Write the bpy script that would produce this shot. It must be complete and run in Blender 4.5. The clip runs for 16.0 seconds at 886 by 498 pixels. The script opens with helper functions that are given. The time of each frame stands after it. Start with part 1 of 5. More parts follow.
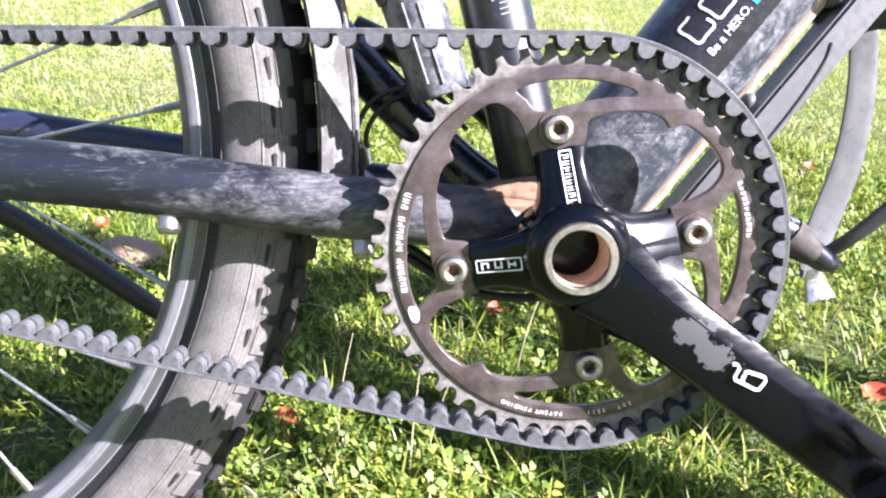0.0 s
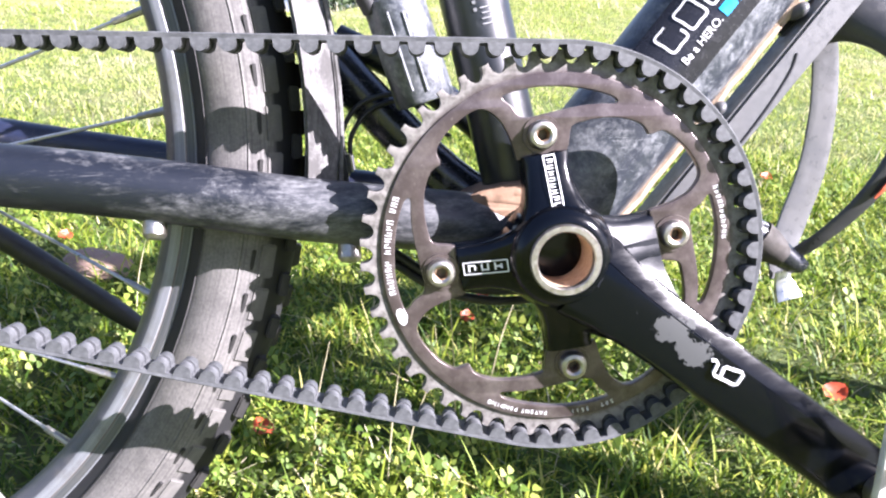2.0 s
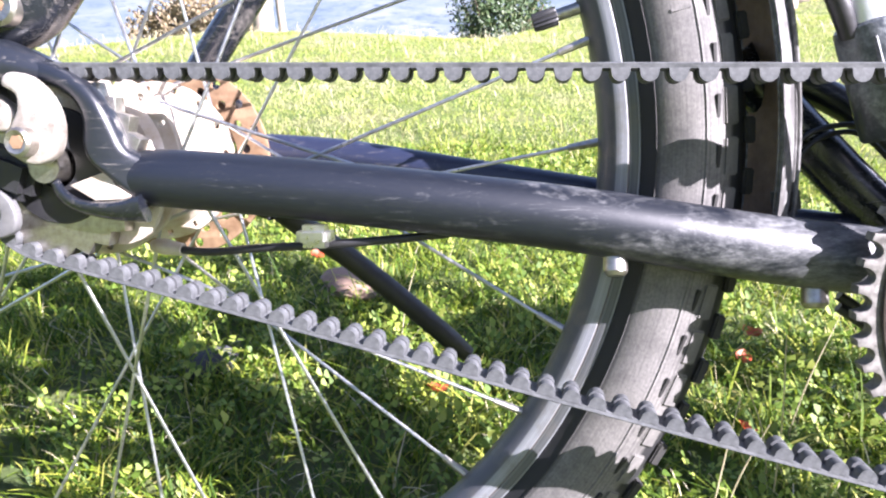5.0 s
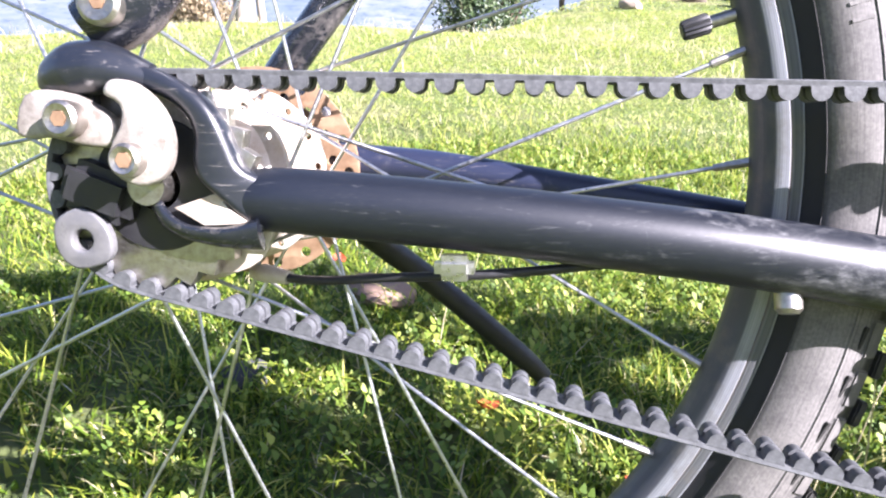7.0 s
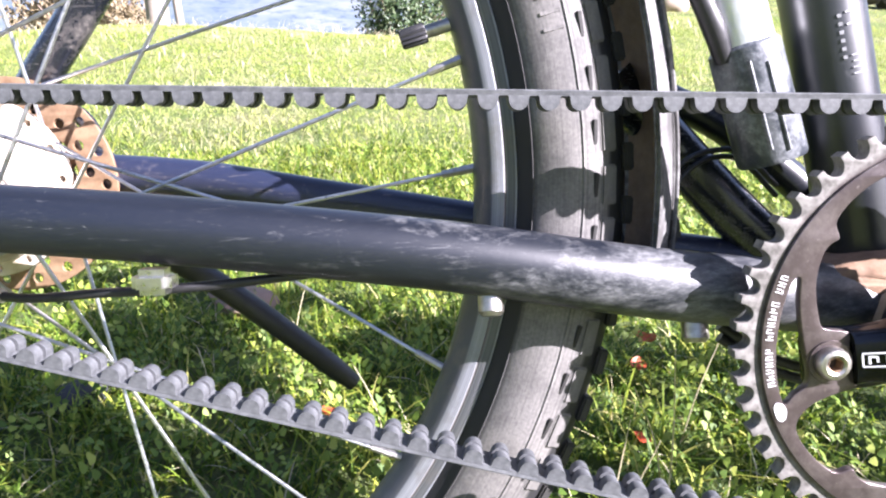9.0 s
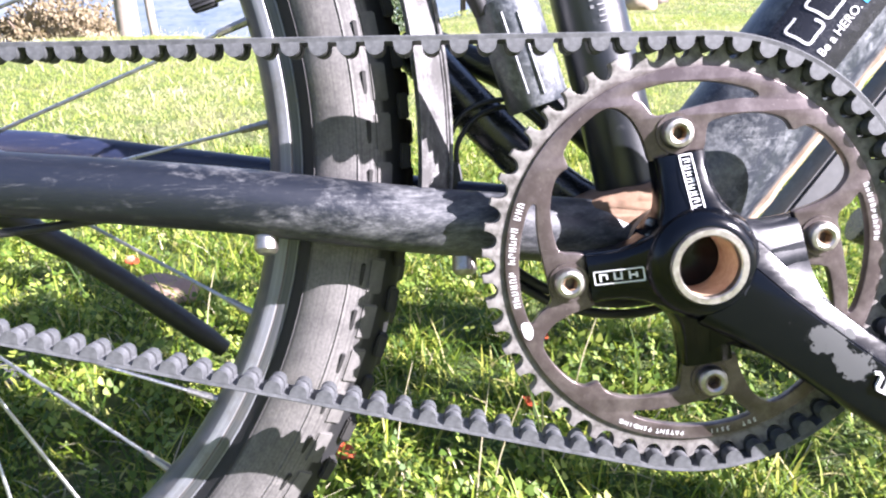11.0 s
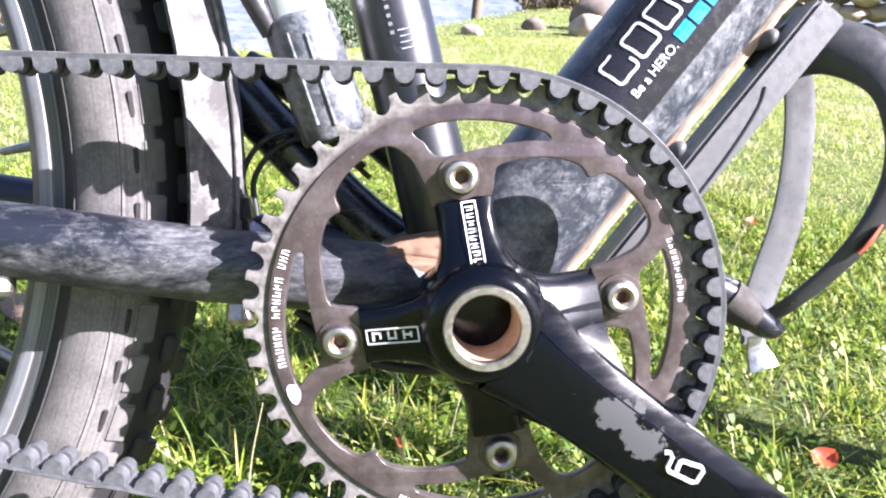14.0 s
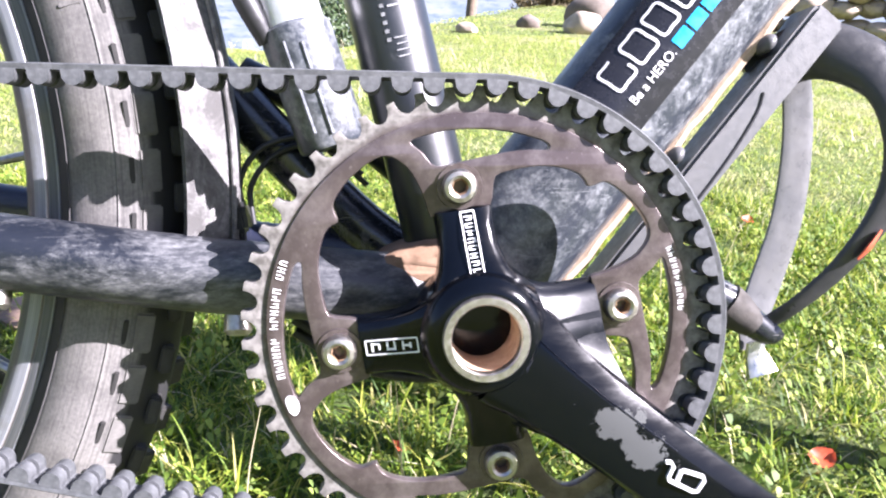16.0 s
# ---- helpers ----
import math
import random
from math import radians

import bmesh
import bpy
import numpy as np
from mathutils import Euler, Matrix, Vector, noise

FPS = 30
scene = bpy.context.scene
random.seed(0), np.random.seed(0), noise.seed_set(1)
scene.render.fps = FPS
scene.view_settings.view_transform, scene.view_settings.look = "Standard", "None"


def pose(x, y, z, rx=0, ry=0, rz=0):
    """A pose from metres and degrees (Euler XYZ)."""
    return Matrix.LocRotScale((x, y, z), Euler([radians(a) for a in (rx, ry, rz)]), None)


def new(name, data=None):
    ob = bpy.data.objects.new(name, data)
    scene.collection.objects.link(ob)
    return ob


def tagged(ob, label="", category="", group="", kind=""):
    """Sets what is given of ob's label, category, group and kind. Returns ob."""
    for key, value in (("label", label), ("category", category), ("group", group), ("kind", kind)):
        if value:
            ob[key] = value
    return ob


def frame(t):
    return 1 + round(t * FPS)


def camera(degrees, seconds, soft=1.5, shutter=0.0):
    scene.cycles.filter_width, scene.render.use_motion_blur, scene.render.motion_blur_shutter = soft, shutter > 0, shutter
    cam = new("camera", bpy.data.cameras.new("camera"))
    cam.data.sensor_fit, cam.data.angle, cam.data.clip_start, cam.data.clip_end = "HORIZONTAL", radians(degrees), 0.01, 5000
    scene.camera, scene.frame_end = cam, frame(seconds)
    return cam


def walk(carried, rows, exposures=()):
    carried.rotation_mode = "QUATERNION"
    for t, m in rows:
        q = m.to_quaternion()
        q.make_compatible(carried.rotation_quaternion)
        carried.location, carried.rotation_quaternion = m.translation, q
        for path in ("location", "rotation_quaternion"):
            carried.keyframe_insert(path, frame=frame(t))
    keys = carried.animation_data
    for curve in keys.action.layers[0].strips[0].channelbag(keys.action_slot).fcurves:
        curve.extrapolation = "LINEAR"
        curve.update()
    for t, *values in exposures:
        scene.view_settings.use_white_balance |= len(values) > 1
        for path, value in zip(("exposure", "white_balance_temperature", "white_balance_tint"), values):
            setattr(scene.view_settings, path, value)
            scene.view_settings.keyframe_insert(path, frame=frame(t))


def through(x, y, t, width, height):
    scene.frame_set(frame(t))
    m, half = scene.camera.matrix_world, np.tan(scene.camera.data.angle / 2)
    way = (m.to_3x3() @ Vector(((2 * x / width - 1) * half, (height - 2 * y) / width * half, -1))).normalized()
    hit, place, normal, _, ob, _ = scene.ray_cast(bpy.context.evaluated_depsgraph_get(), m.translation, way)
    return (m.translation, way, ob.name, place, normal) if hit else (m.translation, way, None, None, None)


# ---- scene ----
# the leaning bicycle's own frame: x forward, y to its far side, z along its upright; origin in the middle of the chainring
UP = Vector((0.0545, -0.2257, 0.9728)).normalized()
LEAN = Matrix.Translation((0, 0, 0.278)) @ UP.rotation_difference(Vector((0, 0, 1))).to_matrix().to_4x4()
cam = camera(64.0, 16.0, soft=2.15)
PATH = [
    (0, -0.05304, -0.29867, 0.06078, 78.814, 1.172, 0.317),
    (0.5, -0.04058, -0.30041, 0.05918, 79.999, 1.121, -1.264),
    (1, -0.04596, -0.30518, 0.05745, 80.077, 1.121, -2.108),
    (1.5, -0.05076, -0.30506, 0.05597, 80.133, 1.231, -2.533),
    (2, -0.06372, -0.30498, 0.05792, 79.785, 1.069, -2.697),
    (2.5, -0.10033, -0.30872, 0.05413, 81.099, 0.814, -0.209),
    (3, -0.12304, -0.30480, 0.05868, 81.862, 0.943, 0.396),
    (3.5, -0.14472, -0.30281, 0.06210, 82.065, 0.624, 1.228),
    (4, -0.17194, -0.29720, 0.06264, 81.447, 0.880, 3.865),
    (4.5, -0.18720, -0.29206, 0.06881, 82.376, 1.010, 5.154),
    (5, -0.20819, -0.29389, 0.06473, 81.756, 0.828, 8.345),
    (7.3, -0.28497, -0.26516, 0.07701, 81.200, 0.228, 6.209),
    (7.5, -0.27229, -0.26269, 0.07477, 81.796, 0.416, 6.151),
    (8, -0.24184, -0.25551, 0.08126, 82.118, 1.011, 4.342),
    (8.5, -0.21550, -0.25632, 0.07539, 81.640, 1.066, 2.357),
    (9, -0.19150, -0.26234, 0.07815, 81.311, 1.000, 1.163),
    (9.2, -0.18183, -0.26455, 0.07903, 81.383, 0.805, 0.513),
    (11.3, -0.08907, -0.29056, 0.04828, 81.766, 2.959, -0.118),
    (11.5, -0.08138, -0.29151, 0.04780, 81.715, 2.982, -0.512),
    (12, -0.05493, -0.29063, 0.04203, 80.941, 2.213, -2.638),
    (12.5, -0.03572, -0.28514, 0.04188, 81.207, 1.194, -3.787),
    (13, -0.02983, -0.27367, 0.04842, 81.568, -0.051, -4.807),
    (13.5, -0.02645, -0.26185, 0.05501, 81.830, 0.189, -3.143),
    (14, -0.02773, -0.25476, 0.05681, 83.028, 0.529, -3.190),
    (14.5, -0.02763, -0.25354, 0.05773, 83.429, 0.661, -4.052),
    (15, -0.02822, -0.25089, 0.05642, 83.001, 0.930, -4.388),
    (15.5, -0.03171, -0.24727, 0.05677, 82.531, 1.093, -3.778),
    (16, -0.02859, -0.25281, 0.06094, 82.845, 0.838, -3.553),
]
EXPOSURE = 2.58
walk(cam, [(t, LEAN @ pose(*r)) for t, *r in PATH], exposures=[(0, EXPOSURE, 6000, 26), (16, EXPOSURE, 6000, 26)])

# ---- world, sun ----
SUN_WAY = (LEAN.to_3x3() @ Vector((-1.68, 1.0, -1.04))).normalized()
world = bpy.data.worlds.new("world")
scene.world = world
world.use_nodes = True
_wn = world.node_tree.nodes
_sky = _wn.new("ShaderNodeTexSky")
_sky.sky_type = 'NISHITA'
_sky.sun_disc = False
_sky.sun_elevation = math.asin(-SUN_WAY.z)
_sky.sun_rotation = math.atan2(-SUN_WAY.x, -SUN_WAY.y)
world.node_tree.links.new(_sky.outputs[0], _wn["Background"].inputs[0])
_wn["Background"].inputs[1].default_value = 0.049
sun = new("sun", bpy.data.lights.new("sun", "SUN"))
sun.data.energy = 5.0
sun.data.angle = radians(0.5)
sun.data.color = (1.0, 0.965, 0.91)
sun.matrix_world = Matrix.Translation((1, -1, 3)) @ SUN_WAY.to_track_quat("-Z", "Y").to_matrix().to_4x4()


# ---- materials ----
class Nodes:
    """A principled material with short calls for its textures."""

    def __init__(self, name, rough=0.5, metal=0.0, colour=(0.5, 0.5, 0.5), coat=0.0):
        self.mat = bpy.data.materials.new(name)
        self.mat.use_nodes = True
        self.t = self.mat.node_tree
        self.b = self.t.nodes["Principled BSDF"]
        self.b.inputs["Base Color"].default_value = (*colour, 1)
        self.b.inputs["Roughness"].default_value = rough
        self.b.inputs["Metallic"].default_value = metal
        self.b.inputs["Coat Weight"].default_value = coat
        self.b.inputs["Coat Roughness"].default_value = 0.12

    def node(self, kind, **values):
        n = self.t.nodes.new("ShaderNode" + kind)
        for k, v in values.items():
            n.inputs[k].default_value = v
        return n

    def link(self, a, b):
        self.t.links.new(a, b)
        return b

    def coords(self, scale=(1, 1, 1), turn=(0, 0, 0), shift=(0, 0, 0)):
        c = self.node("TexCoord")
        m = self.node("Mapping")
        m.inputs["Scale"].default_value = scale
        m.inputs["Rotation"].default_value = turn
        m.inputs["Location"].default_value = shift
        self.link(c.outputs["Object"], m.inputs["Vector"])
        return m.outputs[0]

    def noise(self, scale, detail=4.0, rough=0.6, vec=None, distort=0.0):
        n = self.node("TexNoise", Scale=scale, Detail=detail, Roughness=rough, Distortion=distort)
        self.link(vec or self.coords(), n.inputs["Vector"])
        return n.outputs["Fac"]

    def voronoi(self, scale, vec=None, feature="F1"):
        n = self.node("TexVoronoi", Scale=scale)
        n.feature = feature
        self.link(vec or self.coords(), n.inputs["Vector"])
        return n.outputs["Distance"]

    def span(self, fac, lo, hi, a=0.0, b=1.0):
        n = self.node("MapRange")
        for k, v in zip(("From Min", "From Max", "To Min", "To Max"), (lo, hi, a, b)):
            n.inputs[k].default_value = v
        self.link(fac, n.inputs["Value"])
        return n.outputs[0]

    def math(self, op, a, b=0.0):
        n = self.node("Math")
        n.operation = op
        for i, v in enumerate((a, b)):
            if isinstance(v, (int, float)):
                n.inputs[i].default_value = v
            else:
                self.link(v, n.inputs[i])
        return n.outputs[0]

    def mix(self, fac, a, b):
        n = self.node("Mix")
        n.data_type = "RGBA"
        for i, v in ((0, fac), (6, a), (7, b)):
            if isinstance(v, tuple):
                n.inputs[i].default_value = (*v, 1)
            elif isinstance(v, (int, float)):
                n.inputs[i].default_value = v
            else:
                self.link(v, n.inputs[i])
        return n.outputs[2]

    def set(self, **sockets):
        for k, v in sockets.items():
            s = self.b.inputs[k.replace("_", " ")]
            if isinstance(v, (int, float)):
                s.default_value = v
            else:
                self.link(v, s)
        return self

    def bump(self, height, strength=0.3, distance=0.0005):
        n = self.node("Bump", Strength=strength, Distance=distance)
        self.link(height, n.inputs["Height"])
        self.link(n.outputs[0], self.b.inputs["Normal"])
        return self


def frame_paint(name, base=(0.007, 0.009, 0.014), dust=0.5, dust_colour=(0.26, 0.235, 0.21), rough=0.25, stretch=(1, 1, 1), coat=0.3, towards=None, spec=0.6, scrape=1.0, dull=0.8):
    """Gloss black paint, scuffed, with dried dust in patches and fine scratches; dust: the share of it that is dulled."""
    m = Nodes(name, rough=rough, coat=coat)
    m.b.inputs["Specular IOR Level"].default_value = spec
    m.b.inputs["Coat Roughness"].default_value = 0.2
    v = m.coords(scale=stretch)
    edge = 0.66 - 0.34 * dust
    field = m.math("ADD", m.math("MULTIPLY", m.noise(34, 8, 0.8, v, 0.5), 0.7), m.math("MULTIPLY", m.noise(160, 6, 0.8, v), 0.3))
    # towards: grey dust thickened along x; on the stay it doubles as sun glint
    if towards:
        x = m.node("SeparateXYZ")
        m.link(m.node("TexCoord").outputs["Object"], x.inputs[0])
        field = m.math("ADD", field, m.span(x.outputs[0], *towards))
    patches = m.span(field, edge, edge + 0.13)
    specks = m.span(m.noise(420, 4, 0.75, v), 0.42, 0.66)
    scratch = m.span(m.noise(150, 5, 0.8, m.coords(scale=(0.22, 1, 2.4), turn=(0, 0.5, 0)), 1.5), 0.60, 0.66)
    scratch2 = m.span(m.noise(110, 5, 0.8, m.coords(scale=(2.0, 1, 0.25), turn=(0, 0.35, 0)), 1.2), 0.66, 0.70)
    mask = m.math("MULTIPLY", patches, m.math("ADD", 0.22 + 0.25 * dust, m.math("MULTIPLY", specks, 0.5)))
    mask = m.math("MAXIMUM", mask, m.math("MULTIPLY", m.math("MAXIMUM", scratch, scratch2), (0.25 + 0.45 * dust) * scrape))
    mask = m.math("MAXIMUM", mask, m.math("MULTIPLY", specks, 0.05 * dust))
    m.set(Base_Color=m.mix(mask, base, dust_colour), Roughness=m.span(mask, 0, 0.7, rough, dull), Coat_Weight=m.span(mask, 0, 0.5, coat, 0.0))
    m.bump(m.noise(300, 4), 0.12, 0.0003)
    return m.mat


def plain(name, colour, rough, metal=0.0, vary=0.35, scale=60, bump=0.15, coat=0.0, second=None):
    """A surface that varies at two scales between its colour and a second, dirtier one."""
    m = Nodes(name, rough=rough, metal=metal, coat=coat)
    second = second or tuple(c * (1 - vary) for c in colour)
    fac = m.math("ADD", m.math("MULTIPLY", m.span(m.noise(scale, 5, 0.65), 0.38, 0.66), 0.65), m.math("MULTIPLY", m.noise(scale * 14, 3, 0.7), 0.35))
    m.set(Base_Color=m.mix(fac, colour, second), Roughness=m.span(m.noise(scale * 3), 0.3, 0.7, max(rough - 0.1, 0.03), min(rough + 0.14, 1)))
    m.bump(m.noise(scale * 9, 4), bump, 0.0004)
    return m.mat


BLACK = frame_paint("scuffed_black_paint", dust=0.4)
# real scrapes and dust, raised near the ring to paint the sun's glint
STAY = frame_paint("scraped_glint_stay_paint", base=(0.004, 0.006, 0.011), dust=0.30, dust_colour=(0.165, 0.168, 0.172), stretch=(0.6, 1, 1.6), rough=0.40, coat=0.0, spec=0.6, towards=(-0.33, -0.12, -0.10, 0.13), scrape=0.55, dull=0.58)
TUBE = frame_paint("dusty_black_tube_paint", base=(0.024, 0.029, 0.038), dust=0.58, dust_colour=(0.25, 0.265, 0.275), rough=0.34)
CLEAN = frame_paint("glossy_black_paint", dust=0.15, rough=0.36)
SEATPOST = frame_paint("satin_dusty_black_paint", base=(0.007, 0.009, 0.013), dust=0.24, dust_colour=(0.08, 0.082, 0.085), rough=0.36, spec=0.8, coat=0.0, scrape=0.4, dull=0.55)
# crank paint again, greyer and duller where the sun's highlight should spread
SCUFF_GLINT = frame_paint("scuff_glint_crank_paint", base=(0.003, 0.004, 0.007), dust=0.25, dust_colour=(0.040, 0.041, 0.043), rough=0.33, spec=0.27, coat=0.0, scrape=0.8, dull=0.5)
BLUE = frame_paint("blue_black_paint", base=(0.010, 0.014, 0.034), dust=0.2, rough=0.42)
HOOP = plain("dark_hoop_plastic", (0.022, 0.023, 0.026), 0.36, vary=0.3, scale=70, second=(0.038, 0.038, 0.038))
# black rubber without dust, so that it carries the shade under the mudguard
TREAD = plain("black_shaded_tread_rubber", (0.012, 0.012, 0.012), 0.75, vary=0.3, scale=60, second=(0.03, 0.028, 0.026))
DARK = plain("dark_plastic", (0.018, 0.018, 0.02), 0.45, vary=0.3)
GREY_PLASTIC = plain("grey_plastic", (0.085, 0.086, 0.092), 0.34, vary=0.4, scale=90, second=(0.13, 0.128, 0.125))
SILVER = plain("bare_alloy", (0.62, 0.61, 0.6), 0.32, 1.0, 0.3, 120)
STEEL = plain("spoke_steel", (0.55, 0.55, 0.56), 0.34, 1.0, 0.25, 200)
BOLT = plain("dusty_steel", (0.5, 0.48, 0.45), 0.38, 1.0, 0.35, 300, second=(0.30, 0.27, 0.23))
BRASS = plain("rusty_steel_bore", (0.60, 0.44, 0.31), 0.6, 0.0, 0.45, 160, second=(0.34, 0.21, 0.13))
CREAM = plain("dirty_pale_alloy", (0.60, 0.56, 0.50), 0.5, 0.3, 0.4, 90, second=(0.40, 0.31, 0.22))
TAN = plain("rusty_tan_steel", (0.34, 0.23, 0.14), 0.55, 0.35, 0.4, 110, second=(0.16, 0.09, 0.05))
LINING = plain("muddy_brown_lining", (0.24, 0.155, 0.10), 0.85, vary=0.5, scale=70, bump=0.4, second=(0.12, 0.075, 0.048))
CLAY = plain("orange_clay", (0.26, 0.165, 0.105), 0.8, vary=0.4, scale=70, bump=0.4, second=(0.11, 0.062, 0.036))
MUD = plain("dried_mud", (0.36, 0.30, 0.24), 0.95, vary=0.5, scale=130, bump=0.8, second=(0.22, 0.15, 0.09))
WHITE = plain("white_print", (0.78, 0.78, 0.78), 0.5, vary=0.2, scale=200)
CYAN = plain("cyan_print", (0.0, 0.36, 0.72), 0.4, vary=0.15, scale=100)
SHOCK = plain("polished_shaft", (0.72, 0.73, 0.75), 0.42, 0.75, 0.15, 80)
DECAL = plain("black_decal", (0.012, 0.0125, 0.016), 0.22, vary=0.4, scale=80, second=(0.02, 0.02, 0.023))
RAIL = plain("dusty_grey_plastic", (0.075, 0.078, 0.082), 0.42, vary=0.3, scale=90, second=(0.105, 0.105, 0.105))
STRAP = plain("pale_grey_strap_plastic", (0.085, 0.088, 0.092), 0.32, vary=0.3, scale=60, second=(0.12, 0.12, 0.118))
TANMUD = plain("tan_dried_mud", (0.42, 0.33, 0.24), 0.95, vary=0.4, scale=130, bump=0.6, second=(0.26, 0.19, 0.13))
FADED = plain("faded_grey_print", (0.24, 0.245, 0.25), 0.5, vary=0.5, scale=200)
PINKSTONE = plain("pinkish_stone", (0.30, 0.20, 0.15), 0.9, vary=0.4, scale=40, bump=0.6)
PEDAL = plain("pale_worn_alloy", (0.66, 0.65, 0.62), 0.45, 0.25, 0.3, 90, second=(0.42, 0.38, 0.33))
CAKED = plain("dust_caked_plastic", (0.055, 0.048, 0.040), 0.8, vary=0.4, scale=90, bump=0.5, second=(0.022, 0.020, 0.019))
CLOD = plain("dark_grey_clod", (0.05, 0.05, 0.055), 0.9, vary=0.4, scale=60, bump=0.7)
RED = plain("red_marking", (0.5, 0.10, 0.04), 0.5, vary=0.3, scale=150)


def from_axle(m):
    """The distance from the rear axle's line."""
    c = m.node("TexCoord")
    d = m.node("VectorMath")
    d.operation = "SUBTRACT"
    d.inputs[1].default_value = (-0.427, 0.0, 0.0586)
    m.link(c.outputs["Object"], d.inputs[0])
    f = m.node("VectorMath")
    f.operation = "MULTIPLY"
    f.inputs[1].default_value = (1, 0, 1)
    m.link(d.outputs[0], f.inputs[0])
    r = m.node("VectorMath")
    r.operation = "LENGTH"
    m.link(f.outputs[0], r.inputs[0])
    return r.outputs["Value"]


def rubber_tyre():
    """Black rubber, its sidewall brown with ground-in dust between bead and shoulder; the tread's black stands in for
    shade too.
    """
    m = Nodes("dusty_tyre_rubber", rough=0.72)
    r = from_axle(m)
    wall = m.math("MULTIPLY", m.span(r, 0.2668, 0.2690), m.span(r, 0.2985, 0.3005, 1, 0))
    dust = m.math("MULTIPLY", m.span(m.noise(45, 6, 0.7), 0.28, 0.60, 0.35, 1.0), m.span(m.noise(700, 2), 0.2, 0.7, 0.55, 1.0))
    line = m.node("TexNoise", Scale=1100.0, Detail=1.0)
    line.noise_dimensions = "1D"
    m.link(r, line.inputs["W"])
    dust = m.math("MULTIPLY", m.math("MULTIPLY", dust, wall), m.span(line.outputs["Fac"], 0.3, 0.6, 0.7, 1.0))
    m.set(Base_Color=m.mix(dust, (0.012, 0.012, 0.013), (0.175, 0.166, 0.156)))
    weave = m.noise(900, 2, 0.6, m.coords(scale=(1, 0.2, 0.35), turn=(0, 0.6, 0)))
    return m.bump(weave, 0.2, 0.0004).mat


def rim_alloy():
    m = Nodes("machined_rim_alloy", rough=0.42, metal=0.25)
    r = from_axle(m)
    ring = m.node("TexNoise", Scale=1400.0, Detail=2.0)
    ring.noise_dimensions = "1D"
    m.link(r, ring.inputs["W"])
    lines = m.span(ring.outputs["Fac"], 0.3, 0.7)
    dirt_and_groove = m.span(m.noise(60, 6, 0.7), 0.5, 0.8)
    # the groove line is drawn in the same dark tone
    groove = m.math("MULTIPLY", m.span(r, 0.2552, 0.2557), m.span(r, 0.2563, 0.2568, 1, 0))
    dirt_and_groove = m.math("MAXIMUM", dirt_and_groove, m.math("MULTIPLY", groove, 0.9))
    # below r 0.25 the inner slope's shade is painted as darker, bluer alloy
    m.set(Base_Color=m.mix(dirt_and_groove, m.mix(m.math("MULTIPLY", m.span(r, 0.2563, 0.2568), m.span(r, 0.2602, 0.2606, 1, 0)), m.mix(m.span(r, 0.2498, 0.2504), (0.060, 0.063, 0.075), m.mix(lines, (0.15, 0.158, 0.175), (0.26, 0.27, 0.29))), m.mix(lines, (0.065, 0.069, 0.074), (0.105, 0.11, 0.115))), (0.12, 0.11, 0.10)))
    return m.bump(lines, 0.3, 0.0002).mat


def belt_rubber():
    m = Nodes("grey_black_belt_rubber", rough=0.62)
    dust = m.math("MULTIPLY", m.span(m.noise(180, 5, 0.7), 0.35, 0.7), 0.8)
    m.set(Base_Color=m.mix(dust, (0.042, 0.045, 0.048), (0.118, 0.122, 0.128)))
    return m.bump(m.noise(1500, 3), 0.35, 0.0003).mat


def ring_alloy():
    """Brown-black anodised plate, bare and dusty towards its toothed edge."""
    m = Nodes("worn_brown_anodised_alloy", rough=0.36, metal=0.55)
    c = m.node("TexCoord")
    f = m.node("VectorMath")
    f.operation = "MULTIPLY"
    f.inputs[1].default_value = (1, 0, 1)
    m.link(c.outputs["Object"], f.inputs[0])
    r = m.node("VectorMath")
    r.operation = "LENGTH"
    m.link(f.outputs[0], r.inputs[0])
    edge = m.math("ADD", r.outputs["Value"], m.math("MULTIPLY", m.math("SUBTRACT", m.noise(90, 5, 0.7), 0.5), 0.006))
    bare = m.span(edge, 0.0772, 0.0800)
    wear = m.span(m.noise(55, 6, 0.7), 0.45, 0.75, 0, 0.55)
    specks = m.span(m.noise(520, 3, 0.7), 0.62, 0.72, 0, 0.5)
    plate = m.mix(m.math("MAXIMUM", wear, specks), (0.084, 0.066, 0.065), (0.30, 0.26, 0.25))
    m.set(Base_Color=m.mix(bare, plate, m.mix(m.span(m.noise(260, 4, 0.7), 0.4, 0.65), (0.20, 0.19, 0.175), (0.085, 0.078, 0.070))), Roughness=m.span(bare, 0, 1, 0.29, 0.66), Metallic=m.span(bare, 0, 1, 0.55, 0.15))
    return m.bump(m.noise(400, 4), 0.2, 0.0003).mat


